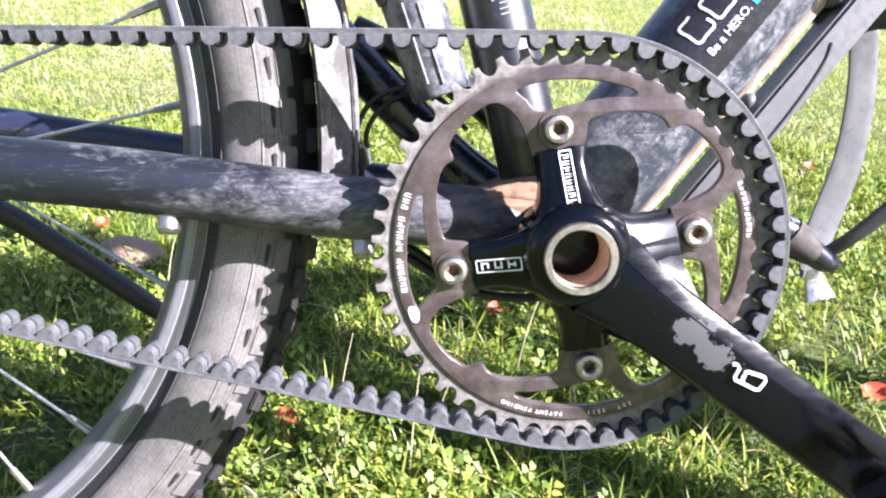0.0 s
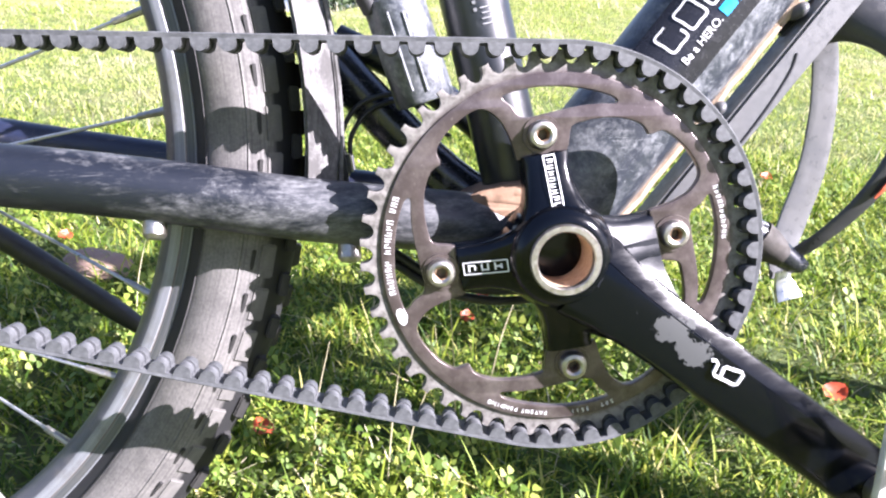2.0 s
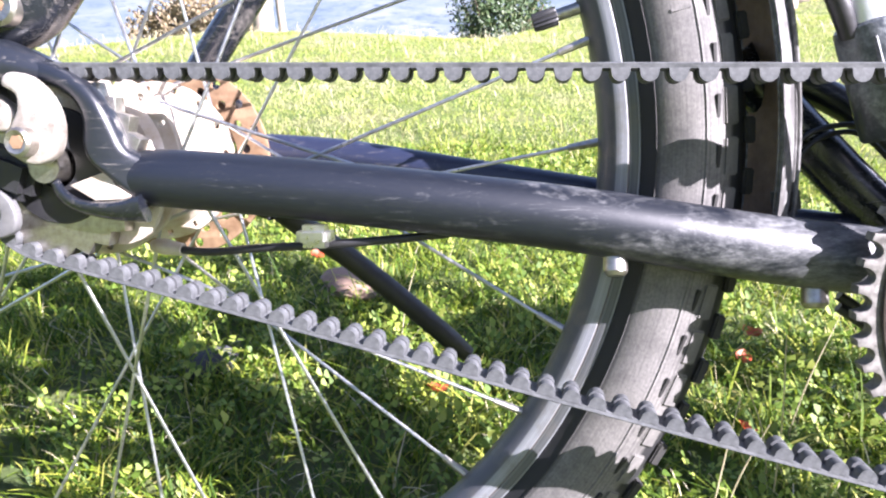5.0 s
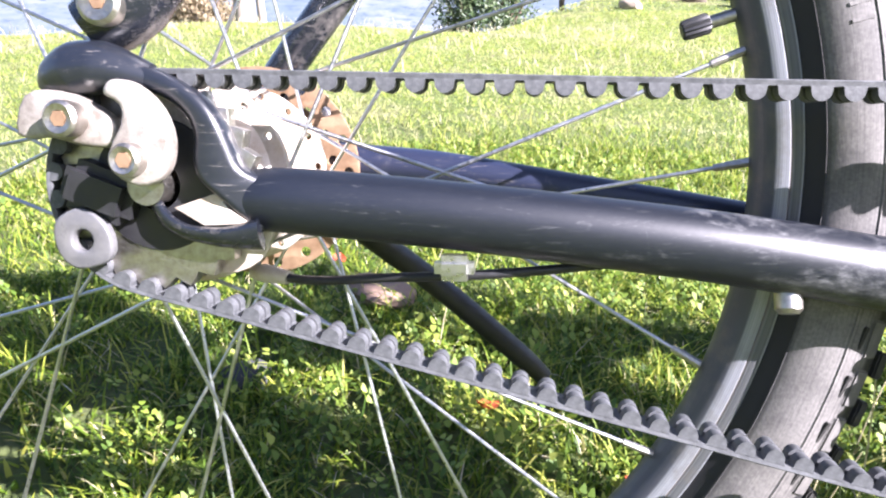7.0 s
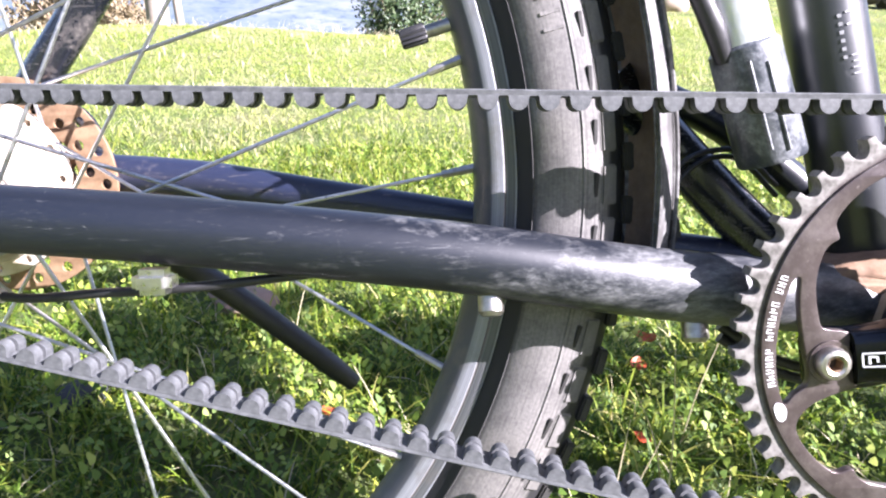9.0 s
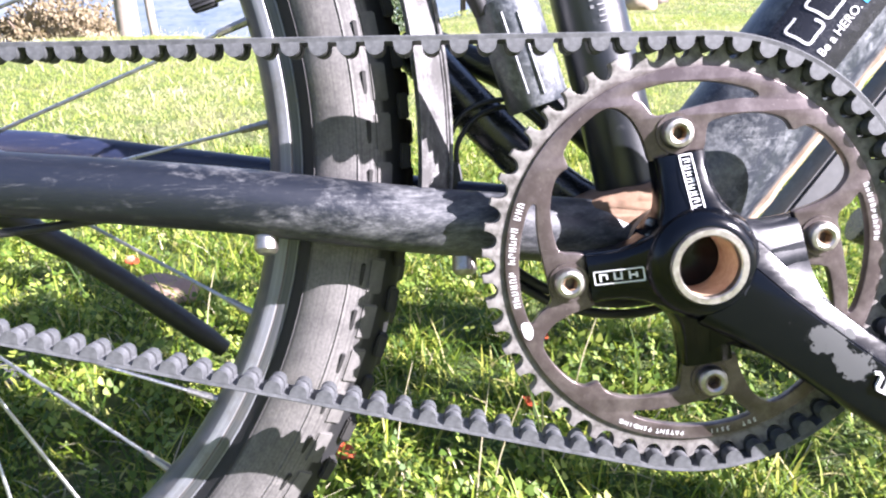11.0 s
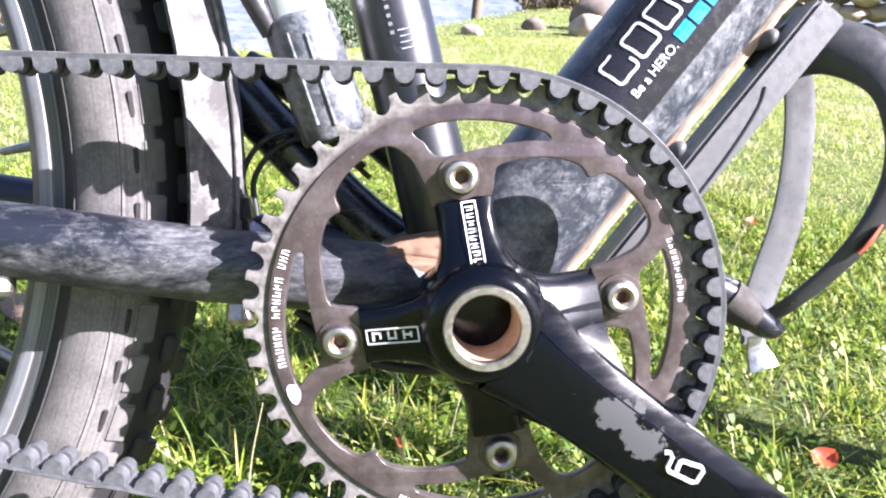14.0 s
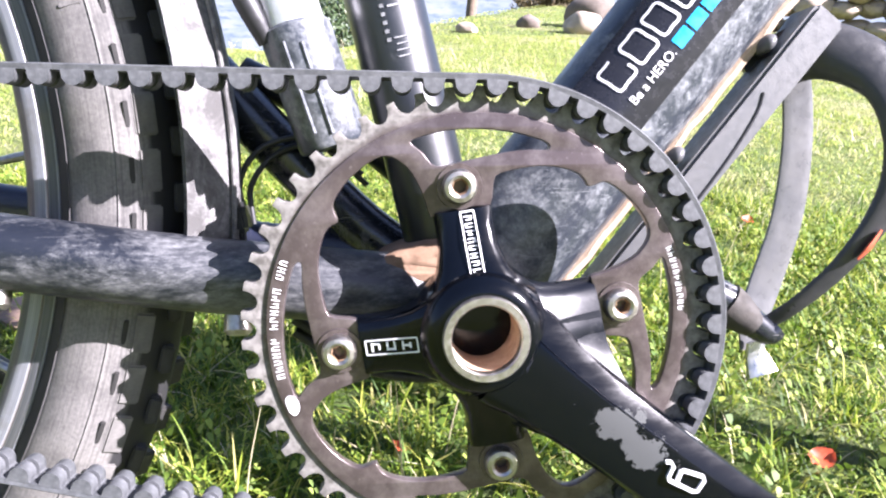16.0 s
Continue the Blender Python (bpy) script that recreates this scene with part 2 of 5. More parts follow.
def crank_gloss():
    """Glossy black, rubbed to bare grey in a ragged patch on the front of the arm."""
    m = Nodes("glossy_black_rubbed_crank", rough=0.27)
    v = m.coords(shift=(-0.0482, 0.026, 0.0356))
    n = m.node("VectorMath")
    n.operation = "MULTIPLY"
    n.inputs[1].default_value = (70, 60, 128)
    m.link(m.link(v, m.node("Mapping", Rotation=(0, radians(-36), 0)).inputs["Vector"]).node.outputs[0], n.inputs[0])
    ln = m.node("VectorMath")
    ln.operation = "LENGTH"
    m.link(n.outputs[0], ln.inputs[0])
    coarse = m.math("MULTIPLY", m.math("SUBTRACT", m.noise(95, 3, 0.6), 0.5), 2.6)
    fine = m.math("MULTIPLY", m.math("SUBTRACT", m.noise(420, 4, 0.8), 0.5), 1.3)
    ragged = m.math("ADD", ln.outputs["Value"], m.math("ADD", coarse, fine))
    worn = m.span(ragged, 0.90, 0.96, 1, 0)
    specks = m.span(m.noise(500, 3, 0.7), 0.68, 0.73, 0, 0.5)
    worn = m.math("MAXIMUM", worn, m.math("MULTIPLY", specks, m.span(m.noise(40), 0.48, 0.62)))
    smear = m.span(m.noise(60, 5, 0.7, m.coords(scale=(0.5, 1, 1.6), turn=(0, -0.65, 0))), 0.45, 0.75, 0.14, 0.30)
    m.set(Base_Color=m.mix(worn, (0.0010, 0.0015, 0.0028), (0.060, 0.063, 0.062)), Roughness=m.math("MAXIMUM", smear, m.math("MULTIPLY", worn, 0.75)), Specular_IOR_Level=m.span(worn, 0, 1, 0.28, 0.12))
    return m.bump(m.noise(220, 4), 0.08, 0.0003).mat


def grey_fender():
    m = Nodes("pale_dusty_mudguard_plastic", rough=0.75)
    a = m.span(m.noise(50, 6, 0.75, None, 0.5), 0.40, 0.62)
    b = m.span(m.noise(300, 4, 0.7), 0.45, 0.65)
    m.set(Base_Color=m.mix(m.math("MULTIPLY", a, m.math("ADD", 0.5, m.math("MULTIPLY", b, 0.5))), (0.055, 0.053, 0.051), (0.24, 0.236, 0.232)))
    return m.bump(b, 0.3, 0.0004).mat


LINK = plain("grimy_bare_alloy", (0.44, 0.41, 0.37), 0.5, 0.3, scale=75, bump=0.3, second=(0.11, 0.085, 0.065))
KNOB = plain("dusty_knob_rubber", (0.15, 0.143, 0.134), 0.85, scale=80, bump=0.4, second=(0.07, 0.067, 0.063))
TYRE, RIM, BELT, RING, CRANK, FENDER = rubber_tyre(), rim_alloy(), belt_rubber(), ring_alloy(), crank_gloss(), grey_fender()


def leaf_material(name, ramp, rough=0.5, through=0.45, dry=None, upward=0.0):
    """Thin leaves, each of its own tone; upward: how far their shading leans to the sward's own level."""
    m = Nodes(name, rough=rough)
    g = m.node("NewGeometry")
    r = m.node("ValToRGB")
    while len(r.color_ramp.elements) < len(ramp):
        r.color_ramp.elements.new(0.5)
    for e, (p, c) in zip(r.color_ramp.elements, ramp):
        e.position, e.color = p, (*c, 1)
    m.link(g.outputs["Random Per Island"], r.inputs[0])
    col = r.outputs[0]
    if dry:
        patch = m.math("MULTIPLY", m.span(m.noise(1.7, 5, 0.65), 0.50, 0.66), m.span(m.noise(14, 3), 0.3, 0.6, 0.2, 0.9))
        col = m.mix(patch, col, dry)
    m.link(col, m.b.inputs["Base Color"])
    tr = m.node("BsdfTranslucent")
    m.link(col, tr.inputs["Color"])
    if upward:
        lean = m.node("VectorMath")
        lean.operation = "ADD"
        lean.inputs[1].default_value = (0, 0, upward)
        m.link(g.outputs["Normal"], lean.inputs[0])
        unit = m.node("VectorMath")
        unit.operation = "NORMALIZE"
        m.link(lean.outputs[0], unit.inputs[0])
        m.link(unit.outputs[0], m.b.inputs["Normal"])
    mx = m.node("MixShader", Fac=through)
    m.link(m.b.outputs[0], mx.inputs[1])
    m.link(tr.outputs[0], mx.inputs[2])
    m.link(mx.outputs[0], m.t.nodes["Material Output"].inputs["Surface"])
    return m.mat


GRASS = leaf_material("grass_blades", [(0, (0.035, 0.080, 0.005)), (0.35, (0.090, 0.165, 0.010)), (0.7, (0.230, 0.310, 0.022)), (0.93, (0.42, 0.42, 0.070)), (1, (0.52, 0.45, 0.22))], rough=0.6)
# same meadow farther off, its washed-out brightness put into paler colours
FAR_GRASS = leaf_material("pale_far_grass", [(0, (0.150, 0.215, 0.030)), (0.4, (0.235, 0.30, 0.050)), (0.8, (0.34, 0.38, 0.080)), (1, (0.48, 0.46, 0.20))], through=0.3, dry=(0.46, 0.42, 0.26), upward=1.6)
CLOVER = leaf_material("clover_leaves", [(0, (0.060, 0.120, 0.010)), (0.6, (0.170, 0.245, 0.026)), (1, (0.36, 0.40, 0.075))], 0.6, 0.4)
STRAW = leaf_material("dry_straw", [(0, (0.42, 0.36, 0.2)), (1, (0.55, 0.5, 0.34))], 0.6, 0.2)
FALLEN = leaf_material("fallen_red_leaf", [(0, (0.48, 0.07, 0.03)), (1, (0.55, 0.11, 0.04))], 0.5, 0.25)
LEAVES = leaf_material("dark_shrub_leaves", [(0, (0.03, 0.06, 0.02)), (0.7, (0.06, 0.10, 0.035)), (1, (0.12, 0.14, 0.06))], 0.5, 0.25)
SHRUB = leaf_material("dry_shrub_leaves", [(0, (0.13, 0.10, 0.05)), (0.6, (0.2, 0.15, 0.08)), (1, (0.28, 0.23, 0.14))], 0.6, 0.25)


def soil():
    m = Nodes("meadow_soil", rough=0.95)
    a = m.span(m.noise(9, 6, 0.7), 0.35, 0.65)
    b = m.noise(140, 5, 0.75)
    c = m.span(m.noise(2.2, 5, 0.65), 0.50, 0.68)
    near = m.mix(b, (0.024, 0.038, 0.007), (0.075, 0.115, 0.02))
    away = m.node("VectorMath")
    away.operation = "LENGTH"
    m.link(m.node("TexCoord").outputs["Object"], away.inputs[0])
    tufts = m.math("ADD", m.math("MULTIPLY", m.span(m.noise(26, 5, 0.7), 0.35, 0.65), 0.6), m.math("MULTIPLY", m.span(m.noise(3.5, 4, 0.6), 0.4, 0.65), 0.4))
    # paler soil from 1.1 m out, lightened to lift the dark gaps between blades
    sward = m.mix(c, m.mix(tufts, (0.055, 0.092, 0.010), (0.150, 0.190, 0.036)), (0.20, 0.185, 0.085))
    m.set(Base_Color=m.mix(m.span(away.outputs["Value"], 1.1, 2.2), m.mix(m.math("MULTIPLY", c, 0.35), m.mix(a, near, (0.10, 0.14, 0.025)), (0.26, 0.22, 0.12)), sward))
    return m.bump(b, 0.8, 0.02).mat


SOIL = soil()
BARK = plain("grey_brown_bark", (0.20, 0.15, 0.11), 0.9, vary=0.5, scale=14, bump=0.8)
PALEBARK = plain("pale_bark", (0.34, 0.29, 0.25), 0.9, vary=0.4, scale=12, bump=0.6)
STONE = plain("sandy_stone", (0.42, 0.34, 0.27), 0.9, vary=0.45, scale=7, bump=0.7)
DARKSTONE = plain("dark_stone", (0.16, 0.13, 0.11), 0.9, vary=0.45, scale=7, bump=0.7)


# backdrop that glows by itself, far hills and blue haze painted in its colour
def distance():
    m = Nodes("painted_haze_distance", rough=1.0)
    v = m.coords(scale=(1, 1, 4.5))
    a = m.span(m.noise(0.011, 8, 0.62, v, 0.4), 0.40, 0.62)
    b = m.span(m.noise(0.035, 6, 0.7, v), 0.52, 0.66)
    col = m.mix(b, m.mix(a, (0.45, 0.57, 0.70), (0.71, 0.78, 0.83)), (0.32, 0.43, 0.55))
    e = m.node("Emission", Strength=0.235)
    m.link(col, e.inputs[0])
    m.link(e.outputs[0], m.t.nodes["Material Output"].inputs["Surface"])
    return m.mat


DISTANCE = distance()


# ---- mesh helpers ----
def mesh_of(bm, name="mesh", smooth=True):
    bmesh.ops.recalc_face_normals(bm, faces=bm.faces)
    me = bpy.data.meshes.new(name)
    bm.to_mesh(me)
    bm.free()
    if smooth:
        me.shade_smooth()
        me.set_sharp_from_angle(angle=radians(38))
    return me


def part(name, bm, material, parent, label="", smooth=True, kind=""):
    me = mesh_of(bm, name, smooth) if isinstance(bm, bmesh.types.BMesh) else bm
    if material and not me.materials:
        me.materials.append(material)
    ob = new(name, me)
    ob.parent = parent
    return tagged(ob, label=label, kind=kind)


def empty(name, label, category, m=None, group=""):
    ob = new(name)
    ob.matrix_world = m or Matrix()
    return tagged(ob, label, category, group)


def loft(bm, loops, caps=True, closed=False):
    rings = [[bm.verts.new(p) for p in loop] for loop in loops]
    n = len(rings[0])
    for a, b in zip(rings, rings[1:] + (rings[:1] if closed else [])):
        for i in range(n):
            bm.faces.new((a[i], a[(i + 1) % n], b[(i + 1) % n], b[i]))
    if caps and not closed:
        bm.faces.new(rings[0][::-1])
        bm.faces.new(rings[-1])
    return bm


def smooth_path(points, steps):
    """A Catmull-Rom curve through the points."""
    p = [Vector(q) for q in points]
    p = [p[0] * 2 - p[1]] + p + [p[-1] * 2 - p[-2]]
    out = []
    for a, b, c, d in zip(p, p[1:], p[2:], p[3:]):
        for k in range(steps):
            t = k / steps
            out.append(0.5 * ((2 * b) + (c - a) * t + (2 * a - 5 * b + 4 * c - d) * t * t + (3 * b - a - 3 * c + d) * t ** 3))
    return out + [p[-2]]


def tube(points, radius, seg=14, steps=0, flat=1.0, side=None, bm=None, power=2.0):
    """A swept tube; radius a number or one per given point, flat: height over width, side: the direction of its width."""
    bm = bm or bmesh.new()
    n0 = len(points)
    pts = smooth_path(points, steps) if steps else [Vector(q) for q in points]
    rad = list(radius) if isinstance(radius, (list, tuple)) else [radius] * n0
    rr = [np.interp(i / (len(pts) - 1) * (n0 - 1), range(n0), rad) for i in range(len(pts))]
    loops, u = [], None
    for i, p in enumerate(pts):
        t = (pts[min(i + 1, len(pts) - 1)] - pts[max(i - 1, 0)]).normalized()
        if side is not None:
            u = Vector(side)
        elif u is None:
            u = t.orthogonal()
        u = (u - t * u.dot(t)).normalized()
        v = t.cross(u)
        loop = []
        for k in range(seg):
            a = math.tau * k / seg
            c, s = math.cos(a), math.sin(a)
            if power != 2.0:
                c, s = math.copysign(abs(c) ** (2 / power), c), math.copysign(abs(s) ** (2 / power), s)
            loop.append(p + (u * c + v * s * flat) * rr[i])
        loops.append(loop)
    return loft(bm, loops)


def lathe(profile, centre=(0, 0, 0), seg=48, closed=False, bm=None, caps=True):
    """Turns (radius, y) pairs about a line along y through the centre."""
    bm = bm or bmesh.new()
    c = Vector(centre)
    loops = [[c + Vector((r * math.cos(math.tau * k / seg), y, r * math.sin(math.tau * k / seg))) for k in range(seg)] for r, y in profile]
    if closed:
        return loft(bm, loops, closed=True)
    return loft(bm, loops, caps=caps)


def plate(outer, holes=(), y0=0.0, y1=0.004, bevel=0.0, name="plate"):
    """A flat plate in the x-z plane with holes, from y0 to y1."""
    cu = bpy.data.curves.new(name, "CURVE")
    cu.dimensions, cu.fill_mode = "2D", "BOTH"
    cu.extrude, cu.bevel_depth, cu.bevel_resolution = (y1 - y0) / 2 - bevel, bevel, 2
    cu.offset = -bevel
    for ring in (outer, *holes):
        s = cu.splines.new("POLY")
        s.points.add(len(ring) - 1)
        for q, (x, z) in zip(s.points, ring):
            q.co = (x, z, 0, 1)
        s.use_cyclic_u = True
    ob = new("shape", cu)
    dg = bpy.context.evaluated_depsgraph_get()
    me = bpy.data.meshes.new_from_object(ob.evaluated_get(dg))
    bpy.data.objects.remove(ob)
    bpy.data.curves.remove(cu)
    me.name = name
    for v in me.vertices:
        x, z, y = v.co
        v.co = (x, (y0 + y1) / 2 - y, z)
    bm = bmesh.new()
    bm.from_mesh(me)
    bmesh.ops.remove_doubles(bm, verts=bm.verts, dist=1e-6)
    bm.to_mesh(me)
    bm.free()
    me.shade_smooth()
    me.set_sharp_from_angle(angle=radians(35))
    return me


def box(bm, centre, size, turn=None, bevel=0.0):
    m = Matrix.LocRotScale(Vector(centre), turn, Vector(size))
    made = bmesh.ops.create_cube(bm, size=1.0, matrix=m)
    if bevel:
        edges = {e for v in made["verts"] for e in v.link_edges}
        bmesh.ops.bevel(bm, geom=list(edges), offset=bevel, segments=2, affect="EDGES")
    return bm


def polar(cw, r):
    """A point by its angle clockwise from straight up, seen from the chain side, and its radius."""
    return (r * math.sin(radians(cw)), r * math.cos(radians(cw)))


def round_ends(points, steps=4):
    """A smooth closed line through points."""
    p = [Vector((x, z, 0)) for x, z in points]
    out = []
    for i in range(len(p)):
        a, b, c, d = p[i - 1], p[i], p[(i + 1) % len(p)], p[(i + 2) % len(p)]
        for k in range(steps):
            t = k / steps
            q = 0.5 * ((2 * b) + (c - a) * t + (2 * a - 5 * b + 4 * c - d) * t * t + (3 * b - a - 3 * c + d) * t ** 3)
            out.append((q.x, q.y))
    return out


def disc(x, z, r, n=20):
    return [(x + r * math.cos(math.tau * k / n), z + r * math.sin(math.tau * k / n)) for k in range(n)]


def lettering(text, size, m, bold=0.0):
    """Raised print of the text, laid by the pose m."""
    cu = bpy.data.curves.new("print", "FONT")
    cu.body, cu.size, cu.extrude, cu.offset = text, size, 0.00012, bold
    cu.align_x, cu.align_y = "CENTER", "CENTER"
    cu.resolution_u = 4
    ob = new("shape", cu)
    me = bpy.data.meshes.new_from_object(ob.evaluated_get(bpy.context.evaluated_depsgraph_get()))
    bpy.data.objects.remove(ob)
    me.transform(m)
    return me


def facing(x, y, z, angle):
    """A pose on the chain side, facing the near side, its reading direction turned by the angle from forward."""
    return Matrix.Translation((x, y, z)) @ Matrix.Rotation(-radians(angle), 4, "Y") @ Matrix.Rotation(radians(90), 4, "X")


# ---- the bicycle ----
BIKE = empty("bicycle", "scuffed black belt-drive bicycle leaning over in short meadow grass", "bicycle", LEAN)
MID = 0.058                      # the wheel's and the tubes' middle plane
AXLE = Vector((-0.427, MID, 0.0586))


def ring_shape(quarter):
    return [polar(-8 + 90 * k + a, r * 0.001) for k in range(4) for a, r in quarter]


def build_chainring():
    ring = empty("chainring", "", "")
    del_keys(ring)
    ring.parent = BIKE
    inner = [(13, 45), (13.6, 50), (14, 55.2), (18, 57.4), (23, 59.7), (28, 62), (33, 64), (38, 65.5), (41.5, 66), (44, 65.3), (45.7, 64.4),
             (47, 65.6), (48.2, 68.2), (50, 70), (55, 71.3), (60, 71.8), (65, 72), (69, 71.4), (71.6, 69.4), (73.4, 66), (74.8, 62), (75.4, 55),
             (75, 49), (74.6, 44.4), (80, 44.2), (90, 44.2), (98, 44.4)]
    slot = [(-11, 72.2), (-4, 72.2), (3, 72), (12, 71.6), (20, 71.4), (27, 71.2), (29.4, 70), (28.6, 68.4), (24, 66.8), (17, 64.3), (8, 61.6), (0, 60.4),
            (-5, 60.4), (-8, 62.2), (-9.6, 67), (-11.6, 70.4)]
    hole_in = round_ends(ring_shape(inner), 2)
    slots = [round_ends([polar(-8 + 90 * k + a, r * 0.001) for a, r in slot], 2) for k in range(4)]
    body = plate(disc(0, 0, 0.0776, 160), [hole_in] + slots, 0.0, 0.004, 0.0004, "ring_plate")
    part("ring_plate", body, RING, ring, "worn brown-black anodised plate")
    # the toothed crown, gaps in step with the belt's teeth
    crown = []
    for i in range(50):
        a0 = RING_PHASE + i * math.tau / 50
        for k in range(9):
            q = math.pi * k / 8
            t, h = -0.0039 * math.cos(q), -0.0056 * math.sin(q)
            crown.append((math.cos(a0) * (0.0868 + h) - math.sin(a0) * t, math.sin(a0) * (0.0868 + h) + math.cos(a0) * t))
    part("toothed_crown", plate(crown, [disc(0, 0, 0.0755, 120)], 0.0014, 0.0088, 0.0002, "toothed_crown"), RING, ring, "bare dusty alloy teeth")
    # print on the plate
    for k in range(17):
        if k not in (6, 13):
            glyph(ring, 0.0747, -102.5 + 2.02 * k, 0.0018, 0.0029, k)
    for k in range(11):
        glyph(ring, 0.0750, 68.5 + 1.75 * k, 0.0014, 0.0024, k)
    for text, start, gap in (("PATENT", 183.6, 1.62), ("PENDING", 194.2, 1.62), ("3511", 168.6, 1.75), ("50T", 159.6, 1.85)):
        for i, ch in enumerate(text):
            a = start + i * gap
            x, z = polar(a, 0.0748)
            part("letter", lettering(ch, 0.0026, facing(x, -0.00015, z, -a), 0.0), WHITE, ring, "small white print")
    part("maker_badge", plate(round_ends([polar(-111.5 + dx, 0.0745 + dz) for dx, dz in ((0, 0.0018), (2.2, 0.0014), (3.0, 0), (2.1, -0.0020), (0, -0.0026), (-2.2, -0.0014), (-2.9, 0.0004), (-1.8, 0.0016))]), [], -0.0004, 0.0, 0.0, "maker_badge"), WHITE, ring, "white rounded badge")
    return ring


def del_keys(ob):
    for k in ("label", "category", "group", "kind"):
        if k in ob:
            del ob[k]


def glyph(parent, r, cw, wide, high, k):
    """One unreadable printed sign on the ring: plain bars of a letter's size."""
    x, z = polar(cw, r)
    bm = bmesh.new()
    for cx, cz, sx, sz in ((-wide * 0.36, 0, wide * 0.18, high), (wide * 0.34, (0, -0.12, 0.14)[k % 3] * high, wide * 0.18, high * (1.0, 0.7, 0.6)[k % 3]), (0, (0.38, 0.0, -0.38, 0.06)[k % 4] * high, wide * 0.6, high * 0.12)):
        box(bm, (cx, 0, cz), (sx, 0.0003, sz))
    me = mesh_of(bm, "print_bar", False)
    me.transform(Matrix.Translation((x, -0.0001, z)) @ Matrix.Rotation(radians(cw), 4, "Y"))
    part("print_bar", me, WHITE, parent)


# the belt's line: two circles and their outer tangents
R1, R2 = 0.0875, 0.0420
C1, C2 = Vector((0, 0, 0)), Vector((AXLE.x, 0, AXLE.z))
_d = C2 - C1
_base = math.atan2(_d.z, _d.x)
_open = math.acos((R1 - R2) / _d.length)
TOP_A, BOT_A = _base - _open, _base + _open           # where it leaves either circle
RUN = math.sqrt(_d.length ** 2 - (R1 - R2) ** 2)
WRAP1 = math.tau - 2 * _open
WRAP2 = 2 * _open
BELT_LONG = 2 * RUN + R1 * WRAP1 + R2 * WRAP2
BELT_TEETH = round(BELT_LONG / 0.011)
PITCH = BELT_LONG / BELT_TEETH
BELT_SHIFT = 0.0035
RING_PHASE = TOP_A - (BELT_SHIFT - PITCH * math.floor(BELT_SHIFT / PITCH)) / R1


def belt_at(s):
    """Place, direction and outward normal at s along the belt, from where it meets the top of the ring, clockwise round the ring."""
    s %= BELT_LONG
    if s < R1 * WRAP1:
        a = TOP_A - s / R1
        c, r = C1, R1
    elif s < R1 * WRAP1 + RUN:
        q = C1 + Vector((math.cos(BOT_A), 0, math.sin(BOT_A))) * R1
        e = C2 + Vector((math.cos(BOT_A), 0, math.sin(BOT_A))) * R2
        f = (s - R1 * WRAP1) / RUN
        return q.lerp(e, f), (e - q).normalized(), Vector((math.cos(BOT_A), 0, math.sin(BOT_A)))
    elif s < R1 * WRAP1 + RUN + R2 * WRAP2:
        a = BOT_A - (s - R1 * WRAP1 - RUN) / R2
        c, r = C2, R2
    else:
        q = C2 + Vector((math.cos(TOP_A), 0, math.sin(TOP_A))) * R2
        e = C1 + Vector((math.cos(TOP_A), 0, math.sin(TOP_A))) * R1
        f = (s - R1 * WRAP1 - RUN - R2 * WRAP2) / RUN
        return q.lerp(e, f), (e - q).normalized(), Vector((math.cos(TOP_A), 0, math.sin(TOP_A)))
    n = Vector((math.cos(a), 0, math.sin(a)))
    return c + n * r, Vector((math.sin(a), 0, -math.cos(a))), n


def build_belt():
    bm = bmesh.new()
    loops = []
    for i in range(420):
        p, t, n = belt_at(BELT_LONG * i / 420)
        loops.append([p + n * h + Vector((0, y, 0)) for h, y in ((0.0008, -0.0042), (0.0026, -0.0045), (0.0030, -0.0041), (0.0030, 0.0081), (0.0026, 0.0085), (0.0008, 0.0085))])
    loft(bm, loops, closed=True)
    belt = part("belt", bm, BELT, BIKE, "grey-black toothed rubber drive belt")
    side = [(-0.0043, 0.0010), (-0.0037, 0.0004), (-0.0036, -0.0006)] + [(-0.0036 * math.cos(math.pi * k / 8), -0.0006 - 0.0037 * math.sin(math.pi * k / 8)) for k in range(1, 8)] + [(0.0036, -0.0006), (0.0037, 0.0004), (0.0043, 0.0010)]
    bm = bmesh.new()
    for y0, y1 in ((-0.0044, 0.0012), (0.0034, 0.0084)):
        loft(bm, [[Vector((x, y, z)) for x, z in side] for y in (y0, y1)])
    tooth = mesh_of(bm, "belt_tooth")
    tooth.materials.append(BELT)
    for i in range(BELT_TEETH):
        p, t, n = belt_at(BELT_SHIFT + i * PITCH)
        ob = new("belt_tooth", tooth)
        ob.parent = belt
        ob.matrix_basis = Matrix.Translation(p) @ Matrix((t, Vector((0, 1, 0)), n)).transposed().to_4x4()


